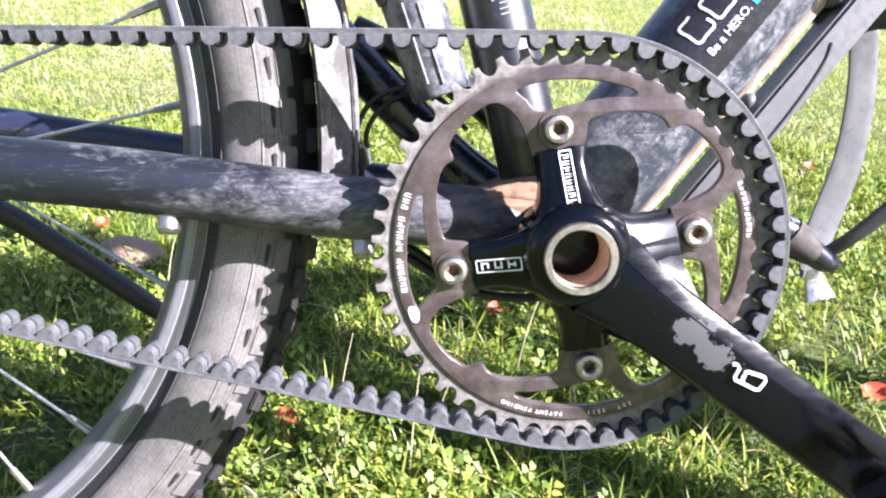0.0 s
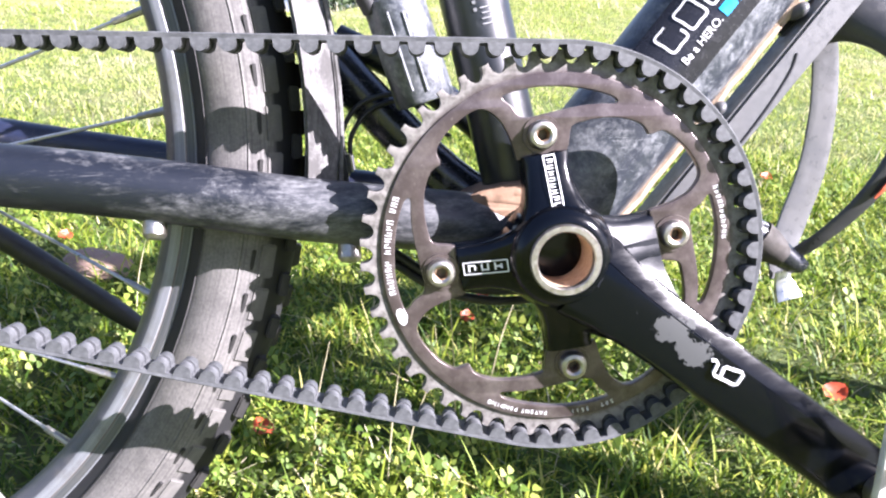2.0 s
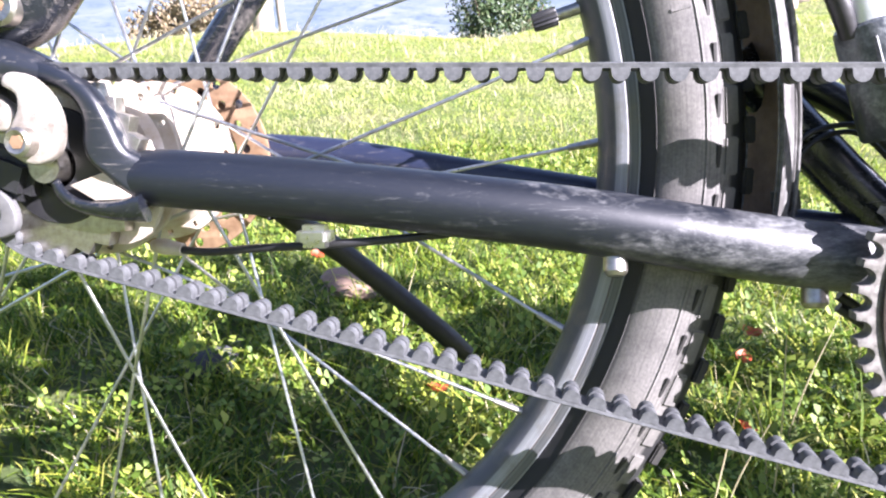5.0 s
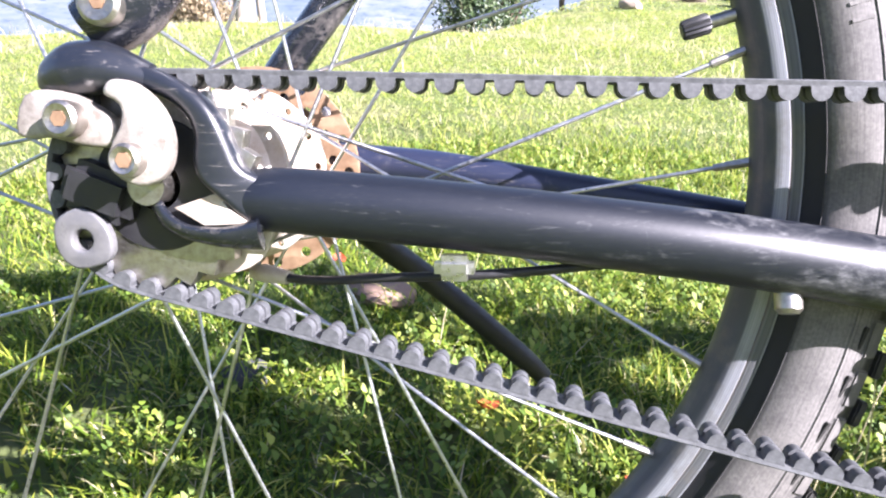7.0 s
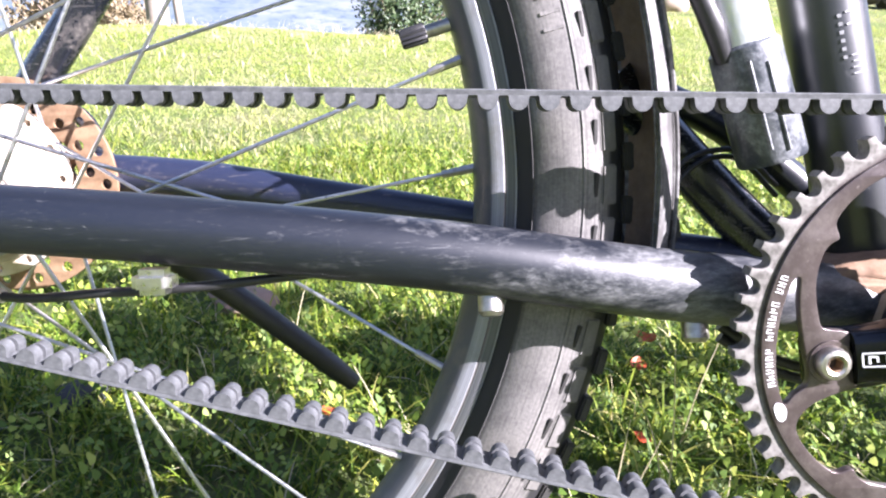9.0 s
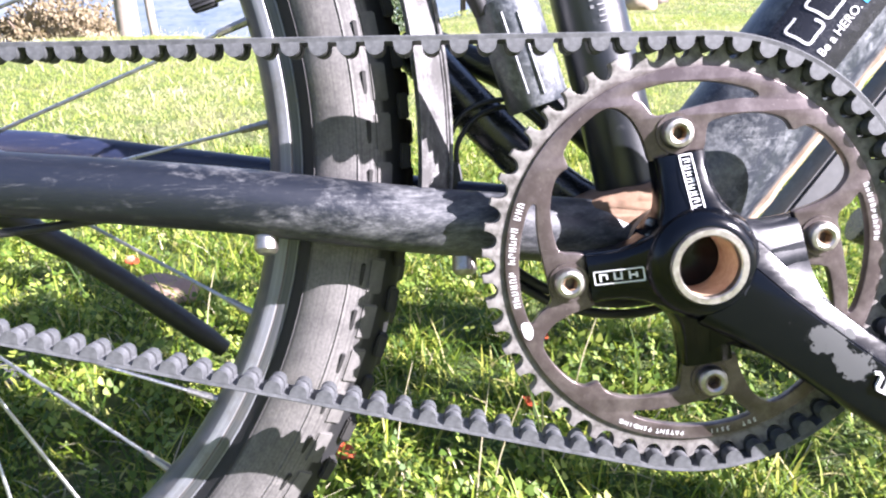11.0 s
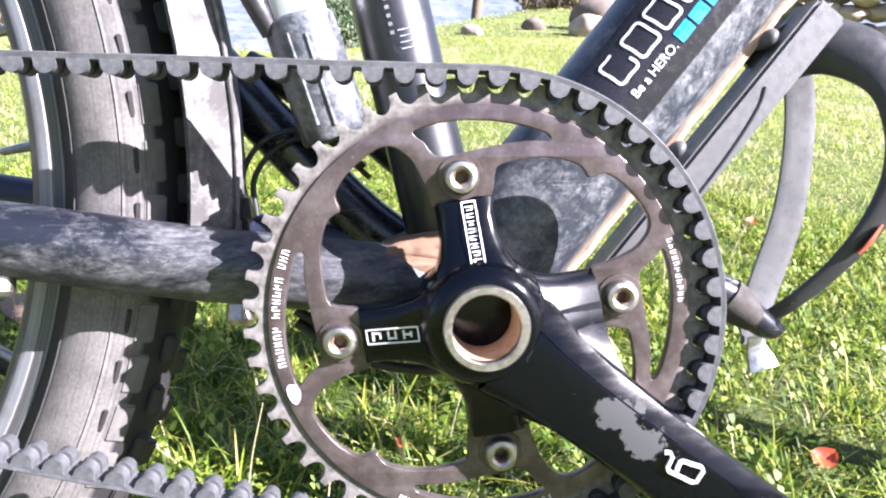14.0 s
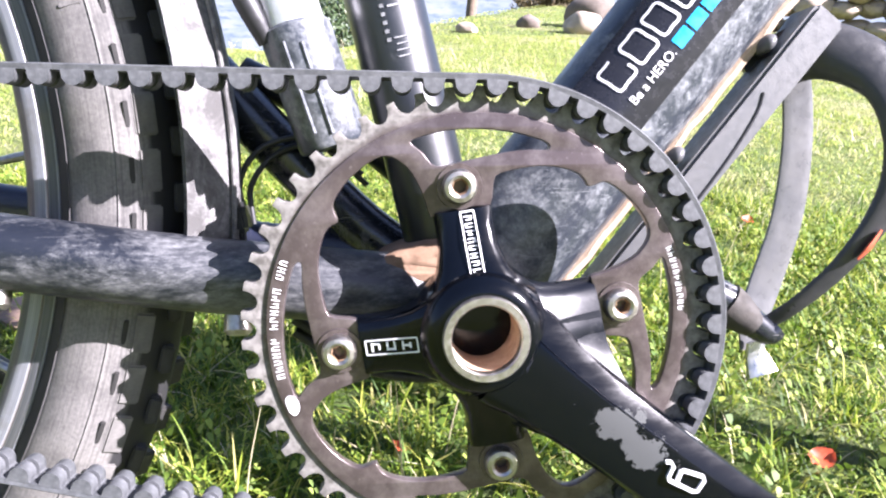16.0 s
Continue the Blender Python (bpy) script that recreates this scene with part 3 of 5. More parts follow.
def build_crankset():
    crank = empty("crankset", "", "")
    del_keys(crank)
    crank.parent = BIKE
    # four-armed spider behind the ring's tabs
    star = []
    for k in range(4):
        for a, r in ((-14, 44), (-13, 58.5), (-8, 60.5), (8, 60.5), (13, 58.5), (14, 44), (17, 36), (23, 28), (36, 22.5), (54, 22.5), (67, 28), (73, 36)):
            star.append(polar(-8 + 90 * k + a, r * 0.001))
    part("spider_back", plate(star, [], 0.0042, 0.0085, 0.0008, "spider_back"), CRANK, crank)
    for k in range(4):
        ang = radians(98 - 90 * k)
        d, w = Vector((math.cos(ang), 0, math.sin(ang))), Vector((math.sin(ang), 0, -math.cos(ang)))
        loops = []
        for r, half, front, back in ((0.0122, 0.0165, -0.0145, 0.006), (0.017, 0.0155, -0.0140, 0.006), (0.024, 0.0122, -0.0105, 0.006), (0.031, 0.0105, -0.0072, 0.006), (0.038, 0.0103, -0.0050, 0.006), (0.0438, 0.0106, -0.0038, 0.006)):
            c = d * r
            dome = ((1.0, 0.0056), (0.97, 0.0034), (0.88, 0.0015), (0.68, 0.0005), (0.36, 0.0001))
            cant = 0.28 if k == 1 else 0.0
            prof = [(-half, back)] + [(-half * x, front + y) for x, y in dome] + [(half * x, front + y) for x, y in dome[::-1]] + [(half, back)]
            loops.append([c + w * x + Vector((0, y - (cant * x if y < back else 0), 0)) for x, y in prof])
        part("spider_arm", loft(bmesh.new(), loops), SCUFF_GLINT if k == 1 else CRANK, crank)
    part("hub_boss", lathe([(0.0120, 0.010), (0.0245, 0.010), (0.0245, -0.006), (0.0222, -0.0125), (0.0192, -0.0160), (0.0168, -0.0176), (0.0150, -0.0176), (0.0120, -0.012)], closed=True), CRANK, crank)
    part("thread_ring", lathe([(0.0128, 0.0), (0.0152, 0.0), (0.0152, -0.0186), (0.0146, -0.0196), (0.0124, -0.0196), (0.0119, -0.0190), (0.0119, -0.0170)], closed=True), BOLT, crank, "dusty bare metal ring round the open bore")
    part("bore", lathe([(0.0120, -0.0178), (0.0118, 0.034), (0.0001, 0.0341)], caps=False), BRASS, crank, "rusty brown open bore")
    # the arm, tapering a little to the pedal eye
    d, w = Vector((math.cos(radians(-37.2)), 0, math.sin(radians(-37.2)))), Vector((math.sin(radians(37.2)), 0, math.cos(radians(37.2))))
    loops = []
    for s, half, front, thick in ((0.0124, 0.0208, -0.0152, 0.019), (0.016, 0.0205, -0.0160, 0.020), (0.030, 0.0175, -0.0192, 0.020), (0.045, 0.0158, -0.0215, 0.019), (0.070, 0.0150, -0.0238, 0.017), (0.100, 0.0148, -0.0258, 0.015), (0.135, 0.0150, -0.0275, 0.014), (0.160, 0.0155, -0.0285, 0.0135), (0.174, 0.0145, -0.0288, 0.013), (0.183, 0.0100, -0.0286, 0.012), (0.1855, 0.004, -0.0280, 0.010)):
        c = d * s
        back = front + thick
        prof = ((-1, 0.30), (-0.94, 0.12), (-0.84, 0.02), (-0.70, 0.0), (0.0, -0.02), (0.42, 0.0), (0.50, 0.015), (0.93, 0.23), (0.985, 0.36), (1, 0.50), (0.96, 0.88), (0.86, 1.0), (-0.86, 1.0), (-0.97, 0.9))
        loops.append([c + w * half * x + Vector((0, front + (back - front) * y, 0)) for x, y in prof])
    # hollowed webs from the spider's two nearest arms to the ridges of the crank arm
    ss, halves, fronts = (0.0124, 0.016, 0.030, 0.045, 0.070, 0.100), (0.0208, 0.0205, 0.0175, 0.0158, 0.0150, 0.0148), (-0.0152, -0.0160, -0.0192, -0.0215, -0.0238, -0.0258)
    for angle, side, reach, far, drop, inset in ((8, 0.50, 0.0285, 0.062, 0.0048, 0.09), (-82, -0.84, 0.0235, 0.030, 0.0010, 0.16)):
        d1 = Vector((math.cos(radians(angle)), 0, math.sin(radians(angle))))
        web = []
        for i in range(15):
            t = i / 14
            r, q = 0.015 + reach * t, 0.015 + far * t
            pa = d1 * r + Vector((0, float(np.interp(r, (0.0122, 0.017, 0.024, 0.031, 0.038, 0.0438), (-0.0148, -0.0143, -0.0108, -0.0075, -0.0053, -0.0041))), 0))
            pb = d * q + w * float(np.interp(q, ss, halves)) * side + Vector((0, float(np.interp(q, ss, fronts)) + (-0.0001 if side > 0 else 0.0006), 0))
            face = []
            for j in range(13):
                u = j / 12
                p = pa.lerp(pb, u)
                pull = 1 - inset * math.sin(math.pi * u) * t
                face.append(Vector((p.x * pull, p.y + drop * math.sin(math.pi * u), p.z * pull)))
            web.append(face + [Vector((p.x, 0.003, p.z)) for p in face[::-1]])
        part("arm_web", loft(bmesh.new(), web), SCUFF_GLINT if side > 0 else CRANK, crank)
    part("crank_arm", loft(bmesh.new(), loops), CRANK, crank, "glossy black crank arm rubbed bare and scratched")
    # the printed 6, its top towards the hub
    o = Vector((0.0604, -0.0262, -0.0432))
    stroke = [o + d * a * 0.001 + w * b * 0.001 for a, b in ((0, 0.3), (1.6, 1.3), (3.2, 0.6), (4.1, -3.4), (5.0, -4.2), (14.4, -2.6), (15.6, -1.6), (15.3, 2.8), (14.2, 3.7), (7.4, 1.6), (6.6, 0.6), (7.8, -3.4))]
    part("number_print", ribbon(stroke, 0.0012), WHITE, crank, "white printed 6")
    # outlined name plates with plain bars
    for x, z, ang, long, high, y, n in ((-0.0325, -0.0042, 8, 0.0185, 0.0052, -0.0080, 3), (-0.0035, 0.0315, -82, 0.0230, 0.0048, -0.0086, 8)):
        bm = bmesh.new()
        t = 0.0005
        for cx, cz, sx, sz in ((0, high / 2, long, t), (0, -high / 2, long, t), (long / 2, 0, t, high), (-long / 2, 0, t, high)):
            box(bm, (cx, 0, cz), (sx, 0.0003, sz))
        for k in range(n):
            u = (k - (n - 1) / 2) * long * 0.9 / n
            g = long * 0.9 / n
            box(bm, (u - g * 0.26, 0, 0), (g * 0.13, 0.0003, high * 0.62))
            box(bm, (u + g * 0.20, 0, 0), (g * 0.13, 0.0003, high * (0.62 if k % 2 else 0.40)))
            box(bm, (u, 0, high * (0.22, -0.22, 0.0)[k % 3]), (g * 0.42, 0.0003, high * 0.13))
        me = mesh_of(bm, "name_plate", False)
        me.transform(Matrix.Translation((x, y, z)) @ Matrix.Rotation(-radians(ang), 4, "Y"))
        for v in me.vertices:
            v.co.y += float(np.interp(math.hypot(v.co.x, v.co.z), (0.017, 0.024, 0.031, 0.038, 0.0438), (-0.0140, -0.0105, -0.0072, -0.0050, -0.0038))) - y - 0.0003
        part("name_plate", me, WHITE, crank, "white outlined bar print")
    for k in range(4):
        x, z = polar(-8 + 90 * k, 0.052)
        part("chainring_bolt", lathe([(0.0030, -0.0008), (0.0030, -0.0046), (0.0040, -0.0052), (0.0055, -0.0048), (0.0062, -0.0038), (0.0064, -0.0024), (0.0064, 0.0045), (0.0030, 0.0045)], (x, 0, z), 24, closed=True), BOLT, crank, "dusty steel hex socket bolt")
        hexa = bmesh.new()
        loft(hexa, [[Vector((x + r * math.cos(math.tau * j / 6 + 0.3), y, z + r * math.sin(math.tau * j / 6 + 0.3))) for j in range(6)] for r, y in ((0.0031, -0.0046), (0.0027, -0.0042), (0.0027, 0.004))], caps=False)
        part("socket", hexa, TAN, crank)
        part("washer", lathe([(0.0060, 0.0002), (0.0060, -0.0008), (0.0082, -0.0008), (0.0084, 0.0002)], (x, 0, z), 24, closed=True), RING, crank)
    return crank


def ribbon(points, wide):
    """A thin raised band along points that lie across y."""
    bm = bmesh.new()
    edges = []
    for i, q in enumerate(points):
        t = (points[min(i + 1, len(points) - 1)] - points[max(i - 1, 0)]).normalized()
        n = Vector((-t.z, 0, t.x)) * wide / 2
        edges.append((q + n, q - n))
    loops = [[a, b, b + Vector((0, 0.0012, 0)), a + Vector((0, 0.0012, 0))] for a, b in edges]
    return loft(bm, loops)


def build_pedal():
    pedal = empty("pedal", "", "")
    del_keys(pedal)
    pedal.parent = BIKE
    e = Vector((0.1372, 0, -0.1040))
    part("pedal_axle", lathe([(0.0001, -0.105), (0.0065, -0.105), (0.0065, -0.040), (0.0085, -0.040), (0.0085, -0.029), (0.0001, -0.029)], e, 20), BOLT, pedal)
    frame_ = [(-0.016, 0.043), (-0.014, 0.049), (-0.009, 0.0525), (-0.003, 0.053), (0.024, 0.053), (0.031, 0.051), (0.036, 0.046), (0.037, 0.040), (0.037, -0.040), (0.030, -0.047), (-0.010, -0.047), (-0.016, -0.041)]
    hole = [(-0.008, 0.041), (0.028, 0.041), (0.028, 0.012), (-0.008, 0.012)]
    hole2 = [(-0.008, -0.012), (0.028, -0.012), (0.028, -0.036), (-0.008, -0.036)]
    cage = plate(frame_, [hole, hole2], -0.0480, -0.0440, 0.0008, "cage_plate")
    far = plate(frame_, [hole, hole2], -0.1000, -0.0960, 0.0008, "cage_plate")
    turn = Matrix.Translation(e) @ Matrix.Rotation(radians(6), 4, "Y")
    for me in (cage, far):
        me.transform(turn)
        part("cage_plate", me, PEDAL, pedal, "pale worn alloy pedal cage")
    for dx, dz in ((-0.010, 0.050), (0.031, 0.050), (-0.010, -0.044), (0.031, -0.044)):
        c = turn @ Vector((dx, 0, dz))
        part("cage_pin", lathe([(0.0001, -0.098), (0.0035, -0.098), (0.0035, -0.046), (0.0001, -0.046)], (c.x, 0, c.z), 12), PEDAL, pedal)


def ring_torus(profile, material, name, parent, label="", seg=144):
    """Turns a closed (radius, y offset) profile about the rear axle."""
    bm = lathe([(r, y) for r, y in profile], (AXLE.x, AXLE.y, AXLE.z), seg, closed=True)
    return part(name, bm, material, parent, label)


def build_rear_wheel():
    wheel = empty("rear_wheel", "", "")
    del_keys(wheel)
    wheel.parent = BIKE
    rim = [(0.2440, -0.0050), (0.2425, 0.0), (0.2440, 0.0050), (0.2475, 0.0105), (0.2520, 0.0128), (0.2552, 0.0132), (0.2560, 0.0128), (0.2568, 0.0132), (0.2608, 0.0134), (0.2618, 0.0122), (0.2612, 0.0105), (0.2530, 0.0100), (0.2510, 0.0),
           (0.2530, -0.0100), (0.2612, -0.0105), (0.2618, -0.0122), (0.2608, -0.0134), (0.2568, -0.0132), (0.2560, -0.0126), (0.2552, -0.0132), (0.2520, -0.0128), (0.2475, -0.0105)]
    ring_torus(rim, RIM, "rim", wheel, "silver machined alloy rim")
    half = [(0.2560, 0.0098), (0.2600, 0.0118), (0.2640, 0.0160), (0.2690, 0.0200), (0.2760, 0.0232), (0.2835, 0.0238), (0.2905, 0.0228), (0.2960, 0.0206), (0.3010, 0.0172), (0.3055, 0.0125), (0.3085, 0.0070)]
    ring_torus([(r, -y) for r, y in half] + [(0.3095, 0.0)] + half[::-1] + [(0.2548, 0.0)], TYRE, "tyre", wheel, "dusty black tyre with blocky shoulder knobs")
    # moulded ridges on the near sidewall, and tread blocks
    for r, y, h in ((0.2672, -0.0187, 0.0006), (0.2880, -0.0233, 0.0005)):
        part("sidewall_line", lathe([(r - 0.0007, y), (r, y - h), (r + 0.0007, y)], AXLE, 144, closed=True), TYRE, wheel)
    block = bmesh.new()
    box(block, (0.2990, -0.0183, 0), (0.0085, 0.0024, 0.0172), Euler((0, 0, radians(33))), 0.0008)
    shoulder = mesh_of(block, "tread_block")
    block = bmesh.new()
    box(block, (0.3072, -0.0080, 0), (0.0052, 0.0110, 0.0120), Euler((0, 0, radians(22))), 0.0008)
    centre_ = mesh_of(block, "tread_block")
    shoulder.materials.append(KNOB)
    # dark slots drawn as thin black strips laid on the shoulder, nothing is cut
    block = bmesh.new()
    box(block, (0.2932, -0.0217, 0), (0.0020, 0.0016, 0.0105), Euler((radians(8), 0, radians(20))), 0.0003)
    slot = mesh_of(block, "slot_strip")
    slot.materials.append(TREAD)
    centre_.materials.append(TREAD)
    for i in range(84):
        ob = new("slot_strip", slot)
        ob.parent = wheel
        ob.matrix_basis = Matrix.Translation(AXLE) @ Matrix.Rotation(math.tau * i / 84, 4, "Y")
        for me, flip, shift in ((shoulder, 1, 0), (centre_, 1, 0.5), (centre_, -1, 0.0)):
            ob = new("tread_block", me)
            ob.parent = wheel
            ob.matrix_basis = Matrix.Translation(AXLE) @ Matrix.Rotation(math.tau * (i + shift) / 84, 4, "Y") @ Matrix.Diagonal((1, flip, 1, 1))
    # raised marks of the maker on the sidewall, as thin plain bars
    for i in range(10):
        a = 13.0 + i * 1.35
        me = mesh_of(box(bmesh.new(), (0, 0, 0), (0.0085, 0.0005, 0.0016), None, 0.0002), "moulded_bar")
        c = AXLE + Vector((math.cos(radians(a)) * 0.2820, -0.0237, math.sin(radians(a)) * 0.2820))
        me.transform(Matrix.Translation(c) @ Matrix.Rotation(-radians(a), 4, "Y"))
        part("moulded_bar", me, TYRE, wheel)
    # spokes: 32, crossed, alternately from the near and the far flange
    for i in range(32):
        near = i % 2 == 1
        a = math.tau * (i + 0.15) / 32
        lead = radians(63) * (1 if (i // 2) % 2 else -1)
        y = -0.0285 if near else 0.0285
        foot = AXLE + Vector((0.040 * math.cos(a + lead), y, 0.040 * math.sin(a + lead)))
        tip = AXLE + Vector((0.2430 * math.cos(a), y * 0.06, 0.2430 * math.sin(a)))
        inner = tip.lerp(foot, 0.065)
        part("spoke", tube([foot, tip], 0.00095, 8), STEEL, wheel)
        part("nipple", tube([tip.lerp(foot, -0.012), inner], [0.0022, 0.0017], 8), BOLT, wheel)
    # valve with a ribbed black cap
    va = math.atan2(0.1265 - AXLE.z, -0.20 - AXLE.x)
    d = Vector((math.cos(va), 0, math.sin(va)))
    part("valve", tube([AXLE + d * 0.243, AXLE + d * 0.228], [0.0030, 0.0028], 12), BOLT, wheel)
    cap = bmesh.new()
    loft(cap, [[AXLE + d * r + (Vector((0, 1, 0)) * math.cos(math.tau * k / 28) + d.cross(Vector((0, 1, 0))) * math.sin(math.tau * k / 28)) * (rad + (0.0003 if k % 2 else -0.0003)) for k in range(28)] for r, rad in ((0.2322, 0.0038), (0.2314, 0.0043), (0.2240, 0.0042), (0.2210, 0.0039), (0.2204, 0.003))])
    part("valve_cap", cap, DARK, wheel, "ribbed black valve cap")
    # large internally geared hub
    part("hub_shell", lathe([(0.012, -0.036), (0.033, -0.036), (0.0375, -0.031), (0.0380, -0.022), (0.0350, -0.018), (0.0350, 0.018), (0.0375, 0.022), (0.0375, 0.030), (0.034, 0.034), (0.012, 0.034)], AXLE, 64, closed=True), CREAM, wheel, "dirty pale geared hub shell")
    for y in (-0.0290, 0.0285):
        holes = [disc(AXLE.x + 0.0405 * math.cos(math.tau * k / 16 + 0.1), AXLE.z + 0.0405 * math.sin(math.tau * k / 16 + 0.1), 0.0018, 10) for k in range(16)]
        part("flange", plate(disc(AXLE.x, AXLE.z, 0.0445, 64), holes + [disc(AXLE.x, AXLE.z, 0.034, 40)], AXLE.y + y - 0.0022, AXLE.y + y + 0.0022, 0.0004, "flange"), CREAM, wheel)
    part("sprocket", plate([(AXLE.x + (0.0400 + 0.0022 * math.cos(math.tau * k / 4)) * math.cos(math.tau * k / 96), AXLE.z + (0.0400 + 0.0022 * math.cos(math.tau * k / 4)) * math.sin(math.tau * k / 96)) for k in range(96)], [disc(AXLE.x, AXLE.z, 0.020, 32)], 0.0, 0.0075, 0.0002, "sprocket"), BOLT, wheel, "small toothed belt sprocket")
    part("sprocket_carrier", lathe([(0.010, 0.022), (0.027, 0.022), (0.030, 0.006), (0.026, -0.001), (0.010, -0.002)], (AXLE.x, 0, AXLE.z), 40, closed=True), DARK, wheel)
    part("axle", lathe([(0.0001, -0.010), (0.0075, -0.010), (0.0075, 0.142), (0.0001, 0.142)], (AXLE.x, 0, AXLE.z), 20), BOLT, wheel)
    # brake disc on the far side
    slots = [disc(AXLE.x + r * math.cos(math.tau * k / 18 + o), AXLE.z + r * math.sin(math.tau * k / 18 + o), 0.0028, 10) for r, o in ((0.0505, 0.0), (0.0425, 0.15)) for k in range(18)]
    windows = [round_ends([(AXLE.x + r * math.cos(radians(a0 + 60 * k)), AXLE.z + r * math.sin(radians(a0 + 60 * k))) for a0, r in ((0, 0.036), (20, 0.037), (40, 0.036), (34, 0.024), (8, 0.024))], 3) for k in range(6)]
    part("brake_disc", plate(disc(AXLE.x, AXLE.z, 0.0565, 80), slots + windows + [disc(AXLE.x, AXLE.z, 0.018, 24)], 0.1080, 0.1100, 0.0002, "brake_disc"), TAN, wheel, "rusty brown drilled brake disc")
    return wheel


def build_frame():
    stay = part("chainstay", tube([(-0.3935, 0.0058, 0.0525), (-0.390, 0.0058, 0.0523), (-0.37, 0.0055, 0.0517), (-0.30, 0.0095, 0.0452), (-0.20, 0.0170, 0.0330), (-0.115, 0.0265, 0.0190), (-0.06, 0.0320, 0.0120), (-0.005, 0.0450, 0.0040)],
                                 [0.0090, 0.0124, 0.0132, 0.0136, 0.0142, 0.0148, 0.0150, 0.0155], 28, 8), STAY, BIKE, "scraped glossy black chainstay tube")
    for x, y, z, r in ((-0.179, 0.0165, 0.0140, 0.0052), (-0.0935, 0.0275, -0.0010, 0.0055)):
        part("stay_bolt", lathe([(0.0001, -0.006), (r * 0.7, -0.006), (r, -0.0042), (r, 0.004), (0.0001, 0.004)], (0, 0, 0), 16), BOLT, stay, "pale round bolt head").matrix_basis = Matrix.Translation((x, y, z)) @ Matrix.Rotation(radians(72), 4, "X")
    clampb = bmesh.new()
    box(clampb, (-0.309, 0.0040, 0.0265), (0.0155, 0.0120, 0.0100), None, 0.0028)
    part("cable_clamp", clampb, SILVER, stay, "worn silver cable clamp")
    part("bottom_bracket_shell", lathe([(0.016, 0.0215), (0.0205, 0.0215), (0.0215, 0.0235), (0.0215, 0.0925), (0.0205, 0.0945), (0.016, 0.0945)], (0, 0, 0), 40, closed=True), MUD, BIKE, "mud-caked bottom bracket shell")
    part("bearing_cup", lathe([(0.0125, 0.0125), (0.0200, 0.0125), (0.0212, 0.0145), (0.0212, 0.0210), (0.0125, 0.0210)], (0, 0, 0), 36, closed=True), DARK, BIKE)
    lump = plate(round_ends([(-0.0430, 0.0150), (-0.0390, 0.0205), (-0.0330, 0.0238), (-0.0240, 0.0262), (-0.0120, 0.0285), (0.0020, 0.0285), (0.0060, 0.0050), (-0.0200, -0.0040), (-0.0420, 0.0020)], 4), [], 0.0270, 0.0760, 0.0055, "clay_gusset")
    for v in lump.vertices:
        v.co += v.co.normalized() * 0.0016 * noise.noise(v.co * 160) + Vector((0, 0.0012 * noise.noise(v.co * 260), 0))
    part("clay_gusset", lump, CLAY, BIKE, "frame gusset caked with orange dried clay")
    # far chainstay, kinked bars
    part("far_chainstay", tube([(-0.392, 0.122, 0.0640), (-0.33, 0.118, 0.0595), (-0.257, 0.108, 0.0490), (-0.198, 0.102, 0.0400), (-0.10, 0.092, 0.0250), (-0.02, 0.078, 0.0150)], [0.0110, 0.0105, 0.0095, 0.0092, 0.0085, 0.0085], 20, 6, flat=1.0), BLUE, BIKE, "blue-black far chainstay")
    # near dropout, an arched forging with a broad head
    fork_end = [(-0.4350, 0.1060), (-0.4250, 0.1040), (-0.4140, 0.0992), (-0.4042, 0.0925), (-0.3972, 0.0834), (-0.3935, 0.0740), (-0.3905, 0.0660), (-0.3850, 0.0625), (-0.3800, 0.0600), (-0.3800, 0.0450), (-0.3850, 0.0410), (-0.3900, 0.0455),
                (-0.3985, 0.0540), (-0.4060, 0.0610), (-0.4080, 0.0690), (-0.4072, 0.0780), (-0.4105, 0.0862), (-0.4190, 0.0922), (-0.4300, 0.0955), (-0.4380, 0.0960)]
    forged = plate(round_ends(fork_end, 3), [], -0.0105, 0.0005, 0.0030, "dropout")
    for v in forged.vertices:
        v.co.y += 0.0075 * min(max((v.co.x + 0.3990) / 0.017, 0.0), 1.0)
    drop = part("dropout", forged, CLEAN, BIKE, "black forged dropout with scuffed edges")
    part("dropout_knuckle", tube([(-0.4250, -0.0050, 0.0990), (-0.4340, -0.0055, 0.1015), (-0.4440, -0.0060, 0.1035), (-0.4540, -0.0060, 0.1030), (-0.4620, -0.0055, 0.0995), (-0.4670, -0.005, 0.0960)], [0.0062, 0.0085, 0.0108, 0.0112, 0.0092, 0.0050], 20, 5, flat=0.9), CLEAN, drop)
    part("dropout_hook", tube([(-0.3840, -0.004, 0.0395), (-0.3960, -0.006, 0.0385), (-0.4080, -0.006, 0.0395), (-0.4160, -0.006, 0.0418), (-0.4220, -0.006, 0.0462), (-0.4262, -0.006, 0.0540)], [0.0050, 0.0034, 0.0027, 0.0026, 0.0026, 0.0020], 12, 5, flat=1.6), BLACK, drop)
    fin = [(-0.4000, 0.0560), (-0.3960, 0.0500), (-0.3880, 0.0440), (-0.4060, 0.0430), (-0.4180, 0.0500)]
    part("dropout_insert", plate(fin, [], -0.0062, -0.0040, 0.0004, "dropout_insert"), CREAM, drop, "pale bare alloy insert")
    back = [(-0.4230, 0.0460), (-0.4180, 0.0300), (-0.4050, 0.0215), (-0.3900, 0.0270), (-0.3840, 0.0420), (-0.4000, 0.0440)]
    part("axle_plate", plate(round_ends(back, 3), [disc(-0.4000, 0.0300, 0.0016, 10)], 0.0085, 0.0120, 0.0006, "axle_plate"), CREAM, drop, "pale axle plate with small holes")
